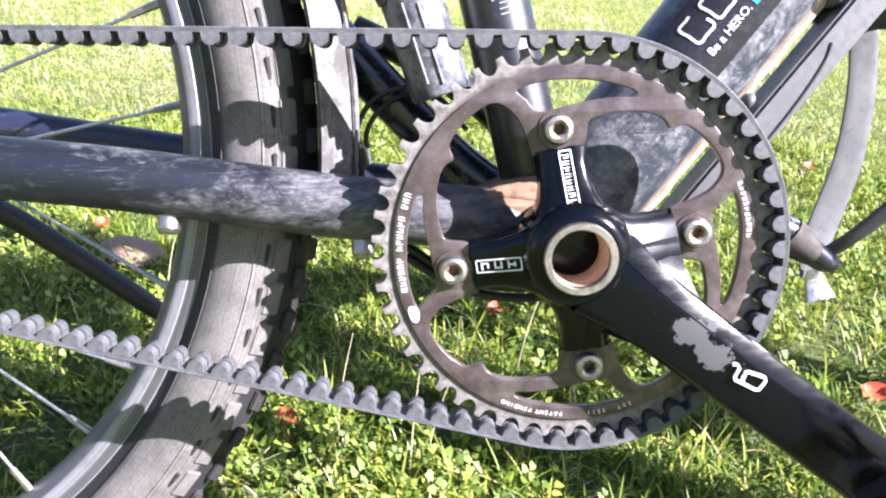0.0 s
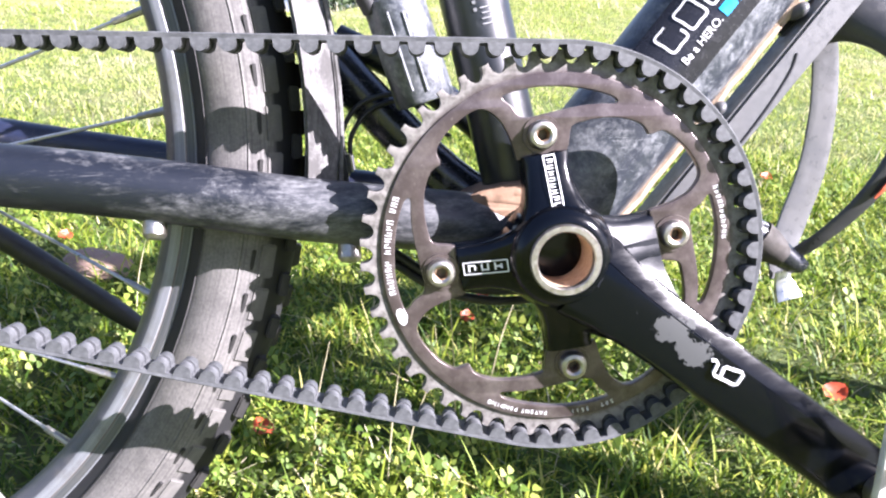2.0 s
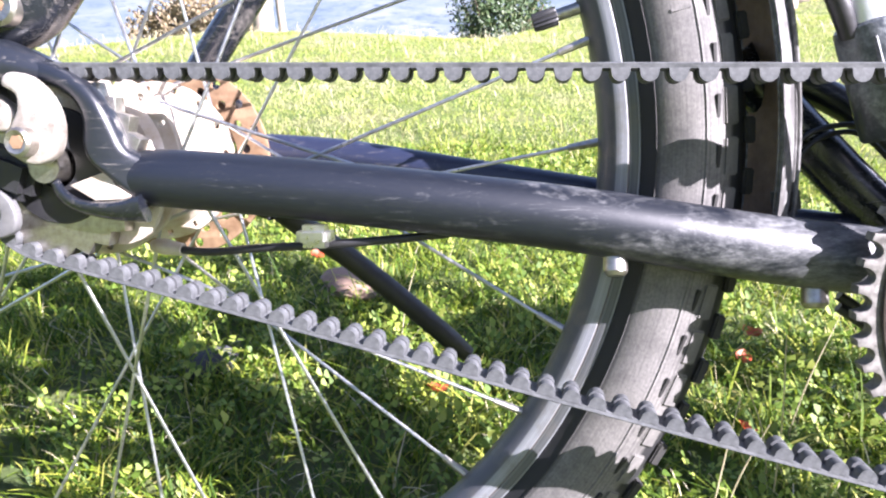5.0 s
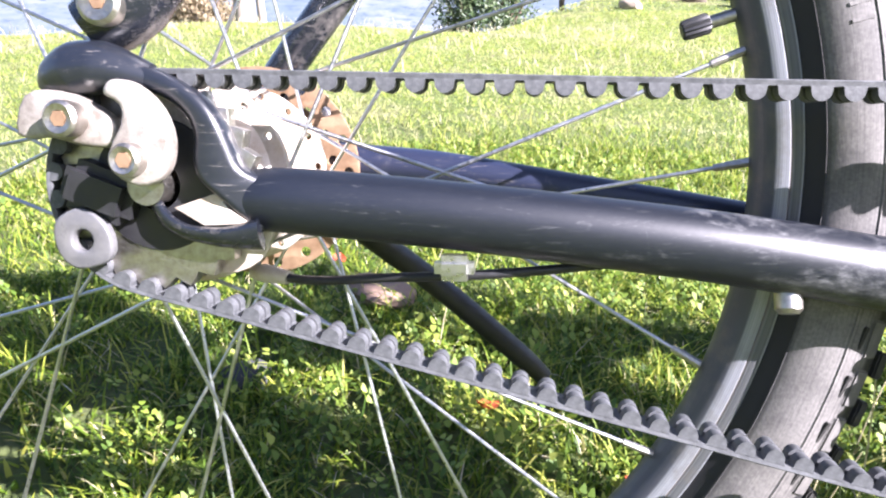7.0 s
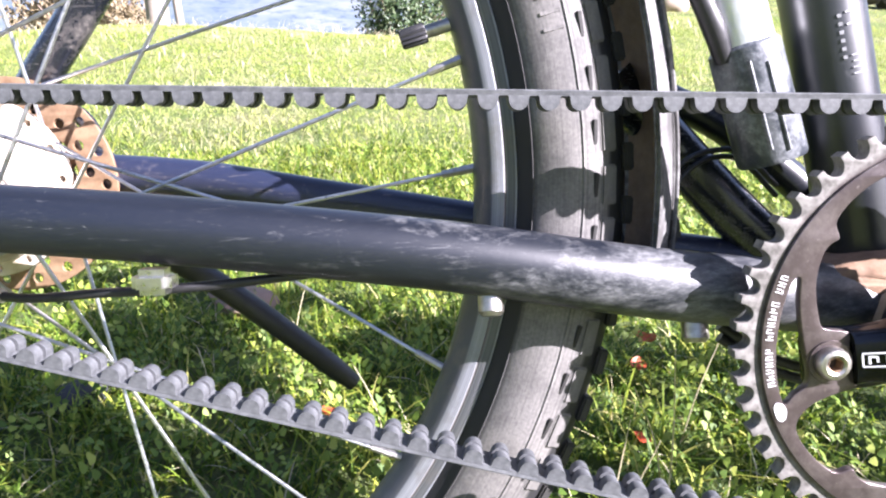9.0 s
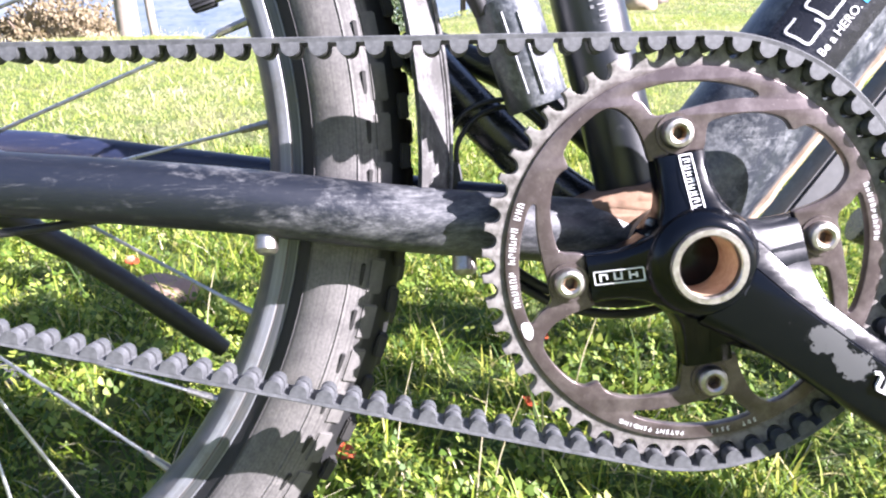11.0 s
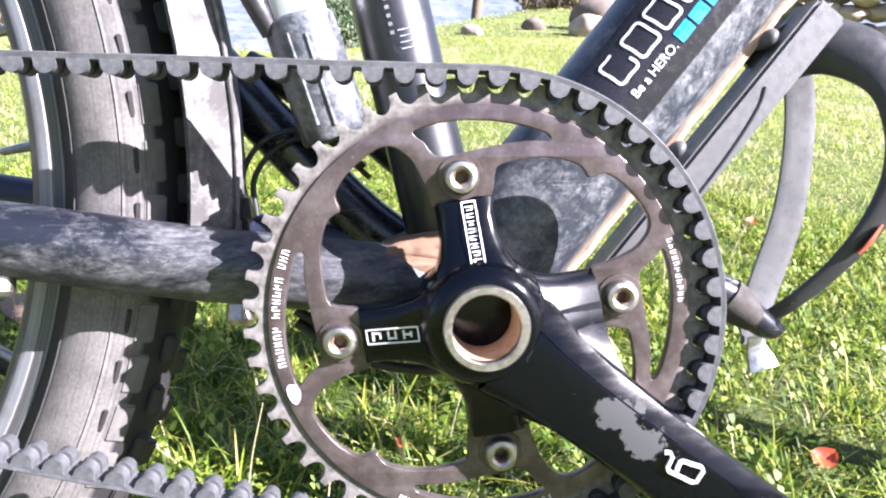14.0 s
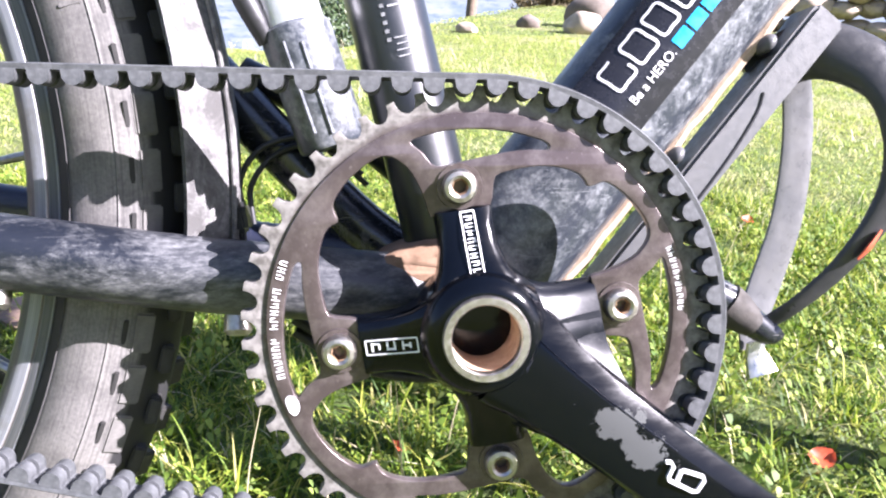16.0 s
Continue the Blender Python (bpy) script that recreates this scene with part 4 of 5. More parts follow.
    # alloy hanger knuckle and its bolts
    knee = [(-0.4330, 0.0980), (-0.4240, 0.0965), (-0.4150, 0.0880), (-0.4110, 0.0760), (-0.4140, 0.0640), (-0.4240, 0.0590), (-0.4340, 0.0640), (-0.4350, 0.0730), (-0.4300, 0.0820), (-0.4300, 0.0890), (-0.4360, 0.0930)]
    part("shift_link", plate(round_ends(knee, 3), [], -0.0200, -0.0125, 0.0018, "shift_link"), LINK, drop, "dusty bare alloy link")
    arm2 = [(-0.4700, 0.0930), (-0.4560, 0.0945), (-0.4420, 0.0890), (-0.4340, 0.0820), (-0.4360, 0.0740), (-0.4480, 0.0740), (-0.4600, 0.0770), (-0.4740, 0.0780)]
    part("shift_link", plate(round_ends(arm2, 3), [], -0.0160, -0.0090, 0.0018, "shift_link"), LINK, drop)
    for x, z, y, r, mt in ((-0.4260, 0.0690, -0.0225, 0.0062, BOLT), (-0.4510, 0.0840, -0.0205, 0.0068, BOLT), (-0.4400, 0.1270, -0.0085, 0.0088, BOLT)):
        pb = part("pivot_bolt", lathe([(0.0030, 0.0), (0.0030, -0.0035), (r * 0.8, -0.0042), (r, -0.0028), (r, 0.012), (0.0030, 0.012)], (x, y, z), 24, closed=True), mt, drop)
        part("socket", lathe([(0.0001, -0.0008), (0.0031, -0.0008), (0.0031, -0.0038)], (x, y, z), 6), TAN, pb)
    block = bmesh.new()
    box(block, (-0.4480, -0.0040, 0.0560), (0.030, 0.016, 0.020), Euler((0, radians(20), 0)), 0.004)
    part("shift_box", block, DARK, drop, "black shifting box at the axle")
    tail = [(-0.4560, 0.0500), (-0.4480, 0.0480), (-0.4420, 0.0400), (-0.4430, 0.0300), (-0.4560, 0.0260), (-0.4640, 0.0320), (-0.4650, 0.0440)]
    part("hanger_tab", plate(round_ends(tail, 3), [disc(-0.4535, 0.0375, 0.0042, 16)], -0.0120, -0.0070, 0.0012, "hanger_tab"), GREY_PLASTIC, drop)
    # seatstays rising from the pivots
    part("seatstay", tube([(-0.4520, 0.0040, 0.1190), (-0.4360, 0.0060, 0.1310), (-0.4050, 0.0100, 0.1640), (-0.3600, 0.0180, 0.2150), (-0.3050, 0.0300, 0.2850)], [0.0125, 0.0155, 0.0115, 0.0105, 0.0105], 20, 6), BLACK, BIKE)
    part("seatstay", tube([(-0.4250, 0.1240, 0.1000), (-0.4110, 0.1200, 0.1180), (-0.3780, 0.1130, 0.1560), (-0.3350, 0.1020, 0.2060), (-0.2800, 0.0880, 0.2850)], [0.0100, 0.0100, 0.0098, 0.0098, 0.0098], 20, 6), BLACK, BIKE)
    # far dropout loop
    part("far_dropout", tube([(-0.4450, 0.1260, 0.1080), (-0.4300, 0.1260, 0.1045), (-0.4150, 0.1260, 0.1010), (-0.4000, 0.1260, 0.0970), (-0.3910, 0.1260, 0.0880), (-0.3880, 0.1260, 0.0760), (-0.3760, 0.1240, 0.0670), (-0.3600, 0.1230, 0.0620)], [0.0055, 0.0052, 0.0048, 0.0048, 0.0046, 0.0046, 0.0050, 0.0060], 14, 5, flat=0.8), BLACK, BIKE)
    plate_pts = [(-0.4450, 0.0600), (-0.4380, 0.0900), (-0.4150, 0.0960), (-0.3980, 0.0900), (-0.3930, 0.0760), (-0.3780, 0.0640), (-0.3500, 0.0600), (-0.3300, 0.0520), (-0.3600, 0.0430), (-0.4000, 0.0340), (-0.4300, 0.0420)]
    plate_holes = [disc(x, z, r, 12) for x, z, r in ((-0.4120, 0.0860, 0.0034), (-0.4020, 0.0800, 0.0026), (-0.4080, 0.0720, 0.0042), (-0.3960, 0.0660, 0.0030), (-0.3860, 0.0590, 0.0038), (-0.4020, 0.0560, 0.0032), (-0.3740, 0.0550, 0.0024), (-0.3640, 0.0530, 0.0026), (-0.3900, 0.0480, 0.0026), (-0.3540, 0.0515, 0.0022))]
    part("far_dropout_plate", plate(round_ends(plate_pts, 3), plate_holes, 0.1160, 0.1200, 0.0008, "far_dropout_plate"), TAN, BIKE, "rusty drilled mounting plate")
    # seat tube with a sticker
    seat_dir = (Vector((-0.033, MID, 0.127)) - Vector((-0.004, MID, 0.0))).normalized()
    top = Vector((-0.004, MID, 0.0)) + seat_dir * 0.46
    seat = part("seat_tube", tube([(-0.004, MID, 0.0), top], 0.0166, 32), SEATPOST, BIKE, "glossy black seat tube")
    for k, (s0, a, long, high) in enumerate([(0.112 + 0.0034 * q, -98, 0.0016, 0.0015) for q in range(6)] + [(0.106, -80, 0.0060, 0.0005), (0.1085, -80, 0.0060, 0.0005), (0.111, -80, 0.0050, 0.0005), (0.1135, -80, 0.0060, 0.0005), (0.126, -82, 0.0045, 0.0008), (0.131, -82, 0.0045, 0.0008)]):
        c = Vector((-0.004, MID, 0.0)) + seat_dir * s0
        me = mesh_of(box(bmesh.new(), (0, 0, 0), (long, 0.0004, high)), "print_bar", False)
        me.transform(Matrix.Translation(c + Vector((math.cos(radians(a)), math.sin(radians(a)), 0)) * 0.0167) @ Matrix.Rotation(radians(a + 90), 4, "Z") @ Matrix.Rotation(radians(-13), 4, "Y"))
        part("print_bar", me, FADED, seat, "faded white sticker print")
    # down tube
    dd = Vector((math.cos(radians(51)), 0, math.sin(radians(51))))
    ww = Vector((math.sin(radians(51)), 0, -math.cos(radians(51))))
    base = Vector((0.0, MID, 0.0))
    down = part("down_tube", tube([base - dd * 0.004, base + dd * 0.625], 0.0285, 48), TUBE, BIKE, "dusty scratched black down tube")
    ridge = [base + dd * s + ww * (0.0286 + 0.0004 * math.sin(s * 310) + 0.0003 * math.sin(s * 840)) + Vector((0, -0.006, 0)) for s in np.linspace(0.012, 0.36, 60)]
    part("mud_ridge", tube(ridge, 0.0030, 8, flat=1.2), TANMUD, down, "line of dried mud under the tube")
    # decal: a dark panel with plain shapes in white and cyan, and the slogan
    def on_tube(s, q, lift=0.0):
        """A place on the near half of the tube: s along it, q round it from the side, in metres."""
        a = q / 0.0285
        return base + dd * s + (-ww * math.sin(a) + Vector((0, -1, 0)) * math.cos(a)) * (0.0285 + lift)

    def lay(me, lift):
        for v in me.vertices:
            v.co = on_tube(v.co.x, v.co.y, lift + v.co.z)
        return me

    def sheet(x0, x1, y0, y1):
        bm = bmesh.new()
        rows = [[bm.verts.new((x0 + (x1 - x0) * i, y0 + (y1 - y0) * j / 10, 0)) for j in range(11)] for i in range(2)]
        for j in range(10):
            bm.faces.new((rows[0][j], rows[1][j], rows[1][j + 1], rows[0][j + 1]))
        return mesh_of(bm, "sheet")

    def outline(points, wide):
        """A flat band of that width along points, as a mesh in the tube's own sheet."""
        bm = bmesh.new()
        p = [Vector((x, y, 0)) for x, y in points]
        left, right = [], []
        for i, q in enumerate(p):
            t = (p[min(i + 1, len(p) - 1)] - p[max(i - 1, 0)]).normalized()
            o = Vector((-t.y, t.x, 0)) * wide / 2
            left.append(bm.verts.new(q + o))
            right.append(bm.verts.new(q - o))
        for a, b, c, d in zip(left, left[1:], right[1:], right):
            bm.faces.new((a, b, c, d))
        return mesh_of(bm, "outline")

    part("decal_panel", lay(sheet(0.090, 0.330, -0.0085, 0.0255), 0.0002), DECAL, down, "black film panel")
    def blob(x, y, w, h, gap):
        pts = round_ends([(x + w * 1.05, y), (x + w, y + h), (x, y + h * 1.05), (x - w, y + h), (x - w * 1.05, y), (x - w, y - h), (x, y - h * 1.05), (x + w, y - h)], 5)
        return pts[gap:] if gap else pts + pts[:1]
    for x, w, gap in ((0.1106, 0.0050, 8), (0.1243, 0.0050, 0), (0.1380, 0.0046, 0), (0.1517, 0.0046, 0), (0.1654, 0.0050, 0)):
        part("logo_shape", lay(outline(blob(x, 0.0136, w, 0.0055, gap), 0.0012), 0.0005), WHITE, down, "plain white rounded logo shape")
    for k in range(4):
        x = 0.1332 + 0.0091 * k
        part("cyan_square", lay(sheet(x, x + 0.0077, -0.0006, 0.0048), 0.0005), CYAN, down, "cyan square of the logo")
    cu = lettering("Be a HERO.", 0.0054, Matrix.Translation((0.1178, 0.0014, 0)))
    part("slogan", lay(cu, 0.0005), WHITE, down, "small white slogan lettering")
    return dd, ww, base


def build_front(wheel):
    """Head tube, fork and front wheel, which throw their shade on the grass beside the rear tyre."""
    axle = Vector((0.620, MID, 0.055))
    up = Vector((-math.cos(radians(70)), 0, math.sin(radians(70))))
    crown = axle + up * 0.385 - Vector((0.030, 0, 0.0))
    part("head_tube", tube([crown + up * 0.012, crown + up * 0.150], 0.0230, 28), BLACK, BIKE)
    part("fork_crown", box(bmesh.new(), crown, (0.040, 0.126, 0.028), Euler((0, radians(-20), 0)), 0.006), BLACK, BIKE)
    for side in (-1, 1):
        o = Vector((0, side * 0.053, 0))
        part("fork_blade", tube([crown + o, axle + o + up * 0.12 - Vector((0.022, 0, 0)), axle + o], [0.0165, 0.0150, 0.0110], 18, 5), BLACK, BIKE)
    front = empty("front_wheel", "", "")
    del_keys(front)
    front.parent = BIKE
    shift = Matrix.Translation(axle - AXLE)
    for ob in list(wheel.children):
        if ob.name.split(".")[0] in ("rim", "tyre", "spoke"):
            twin = new(ob.name.split(".")[0], ob.data)
            twin.parent = front
            twin.matrix_basis = shift
    guard = part("mudguard", GUARD.data, None, BIKE, "mudguard over the front tyre")
    guard.matrix_basis = Matrix.Translation(axle) @ Matrix.Rotation(radians(-64), 4, "Y") @ Matrix.Translation(-AXLE)
    head = crown + up * 0.125
    part("top_tube", tube([(-0.098, MID, 0.415), head], 0.0180, 24), BLACK, BIKE)
    # two unseen cylinders in the frame triangle, added to shade the grass behind
    for a, b in (((0.092, 0.235), (0.222, 0.395)), ((-0.020, 0.235), (-0.058, 0.400))):
        a, b = Vector((a[0], MID, a[1])), Vector((b[0], MID, b[1]))
        part("shade_cylinder", tube([a, a.lerp(b, 0.04), a.lerp(b, 0.78), a.lerp(b, 0.86), a.lerp(b, 0.90), b], [0.032, 0.0365, 0.0365, 0.028, 0.020, 0.018], 24), DARK, BIKE, "unseen dark cylinder added in the frame for its shade")
    part("hub_shell", lathe([(0.0001, -0.045), (0.009, -0.045), (0.009, -0.034), (0.028, -0.032), (0.028, -0.026), (0.016, -0.022), (0.016, 0.022), (0.028, 0.026), (0.028, 0.032), (0.009, 0.034), (0.009, 0.045), (0.0001, 0.045)], axle, 28), DARK, front)


def build_linkage():
    # damper with a bright shaft, its foot above the chainring
    a, b = Vector((-0.0775, 0.050, 0.140)), Vector((-0.0560, 0.050, 0.0700))
    d = (b - a).normalized()
    damper = part("damper_body", tube([a.lerp(b, 0.34), a.lerp(b, 0.36), a.lerp(b, 0.40), a.lerp(b, 1.02), a.lerp(b, 1.04)], [0.0132, 0.0146, 0.0148, 0.0146, 0.0138], 28), TUBE, BIKE, "dusty worn black damper body")
    part("damper_shaft", tube([a - d * 0.10, a.lerp(b, 0.38)], 0.0128, 28), SHOCK, damper, "bright polished shaft")
    for turn in (-0.35, 0.15):
        o = Vector((0.0147 * math.sin(turn), -0.0147 * math.cos(turn), 0))
        part("body_rib", tube([a.lerp(b, 0.46) + o, a.lerp(b, 0.97) + o], 0.0009, 8), TUBE, damper)
    part("air_hose", tube([(-0.109, 0.042, 0.180), (-0.097, 0.040, 0.145), (-0.0865, 0.040, 0.1225), (-0.0800, 0.044, 0.1090)], [0.0042, 0.0042, 0.0048, 0.0040], 12, 4), DARK, damper)
    # crossing link bars behind the ring
    part("link_bar", tube([(-0.118, 0.085, 0.1065), (-0.083, 0.085, 0.0675), (-0.045, 0.083, 0.0290), (-0.010, 0.078, 0.0060)], [0.0118, 0.0122, 0.0122, 0.0115], 22, 4), BLACK, BIKE, "dusty black link bar")
    part("link_bar", tube([(-0.102, 0.098, 0.104), (-0.060, 0.096, 0.082), (-0.020, 0.092, 0.050), (0.004, 0.088, 0.020)], [0.0075, 0.008, 0.0085, 0.009], 18, 4), CLEAN, BIKE)


def build_mudguard():
    """A deep channel over the tyre: near and far skirts, a rounded crest and a thin bead along its outer edge."""
    arc = [radians(-6.2 + 2.4 * k) for k in range(62)]
    near = ((0.3168, 0.0268), (0.3172, 0.0256), (0.3184, 0.0270), (0.3206, 0.0315), (0.3230, 0.0365), (0.3256, 0.0420), (0.3282, 0.0475), (0.3300, 0.0525), (0.3306, 0.0580))
    outer = list(near) + [(r, 2 * MID - y) for r, y in near[-2::-1]]
    inner = [(r - 0.0015, MID + (y - MID) * 0.965) for r, y in outer[::-1]]

    def swept(profile):
        return loft(bmesh.new(), [[Vector((AXLE.x + r * math.cos(a), y, AXLE.z + r * math.sin(a))) for r, y in profile] for a in arc])

    guard = part("mudguard", swept(outer + inner), FENDER, BIKE, "pale mud-dusted mudguard over the tyre")
    part("lining", swept([(r - 0.0003, y) for r, y in inner[3:-3]] + [(r - 0.0011, y) for r, y in inner[-4:2:-1]]), LINING, guard, "brown mud-coated inner face")
    for y in (0.0470, 0.0520):
        part("rib", tube([(AXLE.x + 0.3302 * math.cos(a), y, AXLE.z + 0.3302 * math.sin(a)) for a in arc], 0.0010, 8), FENDER, guard)
    bm = bmesh.new()
    box(bm, (-0.0985, 0.0560, 0.0375), (0.0105, 0.0120, 0.0130), Euler((0, radians(-8), 0)), 0.002)
    box(bm, (-0.0975, 0.0560, 0.0270), (0.0048, 0.0060, 0.0140), None, 0.001)
    part("mudguard_clip", bm, DARK, guard, "black clip at the mudguard foot")
    return guard


def build_cables():
    part("brake_cable", tube([(-0.095, 0.060, 0.036), (-0.098, 0.062, 0.052), (-0.090, 0.064, 0.066), (-0.076, 0.066, 0.0715), (-0.062, 0.066, 0.070), (-0.045, 0.068, 0.055)], 0.0013, 10, 6), DARK, BIKE, "thin black cable loop")
    part("brake_cable", tube([(-0.093, 0.064, 0.034), (-0.094, 0.066, 0.050), (-0.085, 0.068, 0.063), (-0.072, 0.070, 0.0685), (-0.060, 0.070, 0.066), (-0.043, 0.072, 0.050)], 0.0013, 10, 6), DARK, BIKE)
    for dz, r in ((0.0, 0.0024), (-0.0055, 0.0024)):
        part("shift_cable", tube([(-0.075, 0.050, -0.006 + dz), (-0.050, 0.050, -0.022 + dz), (-0.022, 0.052, -0.029 + dz), (0.004, 0.054, -0.027 + dz), (0.026, 0.056, -0.014 + dz)], r, 10, 6), DARK, BIKE, "black cable looped under the frame")
    part("shift_cable", tube([(-0.400, 0.030, 0.0180), (-0.372, 0.024, 0.0160), (-0.340, 0.018, 0.0190), (-0.309, 0.012, 0.0215), (-0.275, 0.014, 0.0240), (-0.240, 0.018, 0.0275)], 0.0020, 10, 6), DARK, BIKE, "black cable under the chainstay")
    part("cable_barrel", tube([(-0.402, 0.031, 0.0180), (-0.396, 0.0295, 0.0178), (-0.384, 0.0265, 0.0166)], [0.0030, 0.0042, 0.0030], 12), CREAM, BIKE)


def build_kickstand():
    leg = part("kickstand", tube([(-0.388, 0.150, 0.030), (-0.366, 0.172, 0.006), (-0.345, 0.185, -0.013), (-0.312, 0.196, -0.043), (-0.280, 0.207, -0.074), (-0.266, 0.212, -0.088)], [0.0085, 0.0080, 0.0078, 0.0076, 0.0076, 0.0060], 16, 6), DARK, BIKE, "black kickstand leg folded up beside the far chainstay")
    part("stand_mount", box(bmesh.new(), (-0.386, 0.140, 0.038), (0.028, 0.030, 0.030), Euler((0, radians(20), 0)), 0.003), BLACK, leg)


def build_cage(dd, ww, base):
    """The bottle holder under the down tube: a slotted rail on two pads, a wide hoop and a strap."""
    cage = empty("bottle_cage", "", "")
    del_keys(cage)
    cage.parent = BIKE
    turn = Matrix((dd, Vector((0, 1, 0)), -ww)).transposed().to_4x4()
    bm = box(bmesh.new(), (0, 0, 0), (0.172, 0.022, 0.0150), None, 0.0016)
    me = mesh_of(bm, "rail")
    me.transform(Matrix.Translation(base + dd * 0.103 + ww * 0.0440 + Vector((0, -0.006, 0))) @ turn)
    part("rail", me, RAIL, cage, "grey plastic mounting rail")
    groove = smooth_path([base + dd * s + ww * q + Vector((0, -0.0172, 0)) for s, q in ((0.060, 0.0492), (0.095, 0.0490), (0.120, 0.0478), (0.138, 0.0452), (0.146, 0.0420))], 6)
    part("groove", tube(groove, 0.0006, 6), DARK, cage)
    for s, q in ((0.1044, 0.0318), (0.165, 0.0322)):
        pad = bmesh.new()
        bmesh.ops.create_uvsphere(pad, u_segments=20, v_segments=12, radius=1.0, matrix=Matrix.Translation(base + dd * s + ww * q + Vector((0, -0.007, 0))) @ turn @ Matrix.Diagonal((0.0052, 0.0080, 0.0034, 1)))
        part("rubber_pad", pad, RAIL, cage, "worn round rubber pad")
    hoop = [(0.1300, 0.062, 0.0930), (0.1470, 0.056, 0.1050), (0.1620, 0.048, 0.1035), (0.1765, 0.039, 0.0915), (0.1825, 0.034, 0.0715), (0.1810, 0.034, 0.0500), (0.1725, 0.036, 0.0300), (0.1600, 0.040, 0.0110), (0.1460, 0.046, -0.0050), (0.1370, 0.052, -0.0140)]
    part("hoop", tube(hoop, [0.0048, 0.0058, 0.0056, 0.0052, 0.0047, 0.0036, 0.0026, 0.0020, 0.0017, 0.0016], 18, 6, flat=2.2, side=(0, 1, 0)), HOOP, cage, "wide dark grey plastic hoop")
    part("red_mark", tube([(0.1735, 0.0322, 0.0290), (0.1690, 0.0330, 0.0215), (0.1650, 0.0340, 0.0165)], [0.0010, 0.0022, 0.0010], 10, 4, flat=0.5), RED, cage)
    part("strap", tube([(0.1520, 0.068, 0.1000), (0.1560, 0.070, 0.0850), (0.1565, 0.070, 0.0600), (0.1530, 0.070, 0.0300), (0.1440, 0.069, 0.0020), (0.1370, 0.066, -0.0160), (0.1350, 0.062, -0.0300)], [0.0072, 0.0072, 0.0074, 0.0077, 0.0078, 0.0072, 0.0058], 14, 6, flat=0.20, side=(1, 0, 0), power=4), STRAP, cage, "flat grey strap of the holder")
    part("tip", tube([(0.1322, 0.056, -0.0240), (0.1340, 0.056, -0.0310), (0.1362, 0.054, -0.0390)], [0.0030, 0.0052, 0.0072], 12, 4, flat=0.35, side=(1, 0, 0.3), power=4), SILVER, cage, "bright bare tip")
    part("hinge", tube([(0.0980, 0.056, 0.0040), (0.1080, 0.055, 0.0000), (0.1190, 0.054, -0.0060), (0.1270, 0.053, -0.0120), (0.1370, 0.052, -0.0190), (0.1415, 0.051, -0.0165)], [0.0086, 0.0090, 0.0092, 0.0072, 0.0056, 0.0040], 18, 4), BLACK, cage, "dark round hinge")
    part("hinge_collar", tube([(0.1165, 0.0535, -0.0045), (0.1215, 0.053, -0.0085), (0.1300, 0.052, -0.0150)], [0.0099, 0.0094, 0.0064], 18), CAKED, cage, "dust-caked hinge collar")


build_chainring()
build_belt()
build_crankset()
build_pedal()
REAR = build_rear_wheel()
DD, WW, BASE = build_frame()
build_linkage()
GUARD = build_mudguard()
build_front(REAR)
build_cables()
build_kickstand()
build_cage(DD, WW, BASE)


# ---- the meadow ----
EYE = Vector((-0.12, -0.27))


def land(x, y):
    """The ground's height: level round the bicycle, rising a little to the right, falling away beyond the brow."""
    dx, dy = x - EYE.x, y - EYE.y
    r = np.hypot(dx, dy)
    az = np.degrees(np.arctan2(dx, dy))
    side = np.clip((az + 6) / 20, 0, 1) * (np.abs(az) < 75)
    side = side * side * (3 - 2 * side)
    brow = 4.4 + 7.8 * side + 0.25 * np.sin(az * 0.21) + 400 * (np.abs(az) > 90)
    lift = side * 0.024 * np.clip(r - 2, 0, 40)
    fall = np.clip(r - brow, 0, None)
    bumps = 0.012 * np.sin(x * 3.1 + 1.0) * np.sin(y * 2.3) + 0.02 * np.sin(x * 0.9) * np.sin(y * 1.1 + 0.6)
    # unseen bank behind the camera, added to keep bright sky out of reflections
    behind = np.clip(-dy - 1.4, 0, None)
    lift = lift + 0.42 * behind * behind / (behind + 1.5)
    return lift - 0.30 * fall * fall / (fall + 1.5) + bumps * np.clip((r - 0.8) / 1.5, 0, 1)


def build_ground():
    radii = np.concatenate([[0.0], np.geomspace(0.15, 14, 110), np.geomspace(16, 900, 24)])
    angles = np.radians(np.arange(0, 360, 3))
    verts = [(EYE.x, EYE.y, 0.0)]
    for r in radii[1:]:
        x, y = EYE.x + r * np.sin(angles), EYE.y + r * np.cos(angles)
        z = np.minimum(land(x, y), 60)
        verts += list(zip(x, y, z))
    n = len(angles)
    faces = [(0, 1 + k, 1 + (k + 1) % n) for k in range(n)]
    for i in range(len(radii) - 2):
        a, b = 1 + i * n, 1 + (i + 1) * n
        faces += [(a + k, b + k, b + (k + 1) % n, a + (k + 1) % n) for k in range(n)]
    me = bpy.data.meshes.new("ground")
    me.from_pydata(verts, [], faces)
    me.shade_smooth()
    bm = bmesh.new()
    bm.from_mesh(me)
    bmesh.ops.recalc_face_normals(bm, faces=bm.faces)
    if sum(f.normal.z for f in bm.faces) < 0:
        bmesh.ops.reverse_faces(bm, faces=bm.faces)
    bm.to_mesh(me)
    bm.free()
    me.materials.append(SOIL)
    tagged(new("ground", me), "sunlit meadow soil under short grass", "ground", kind="structure")


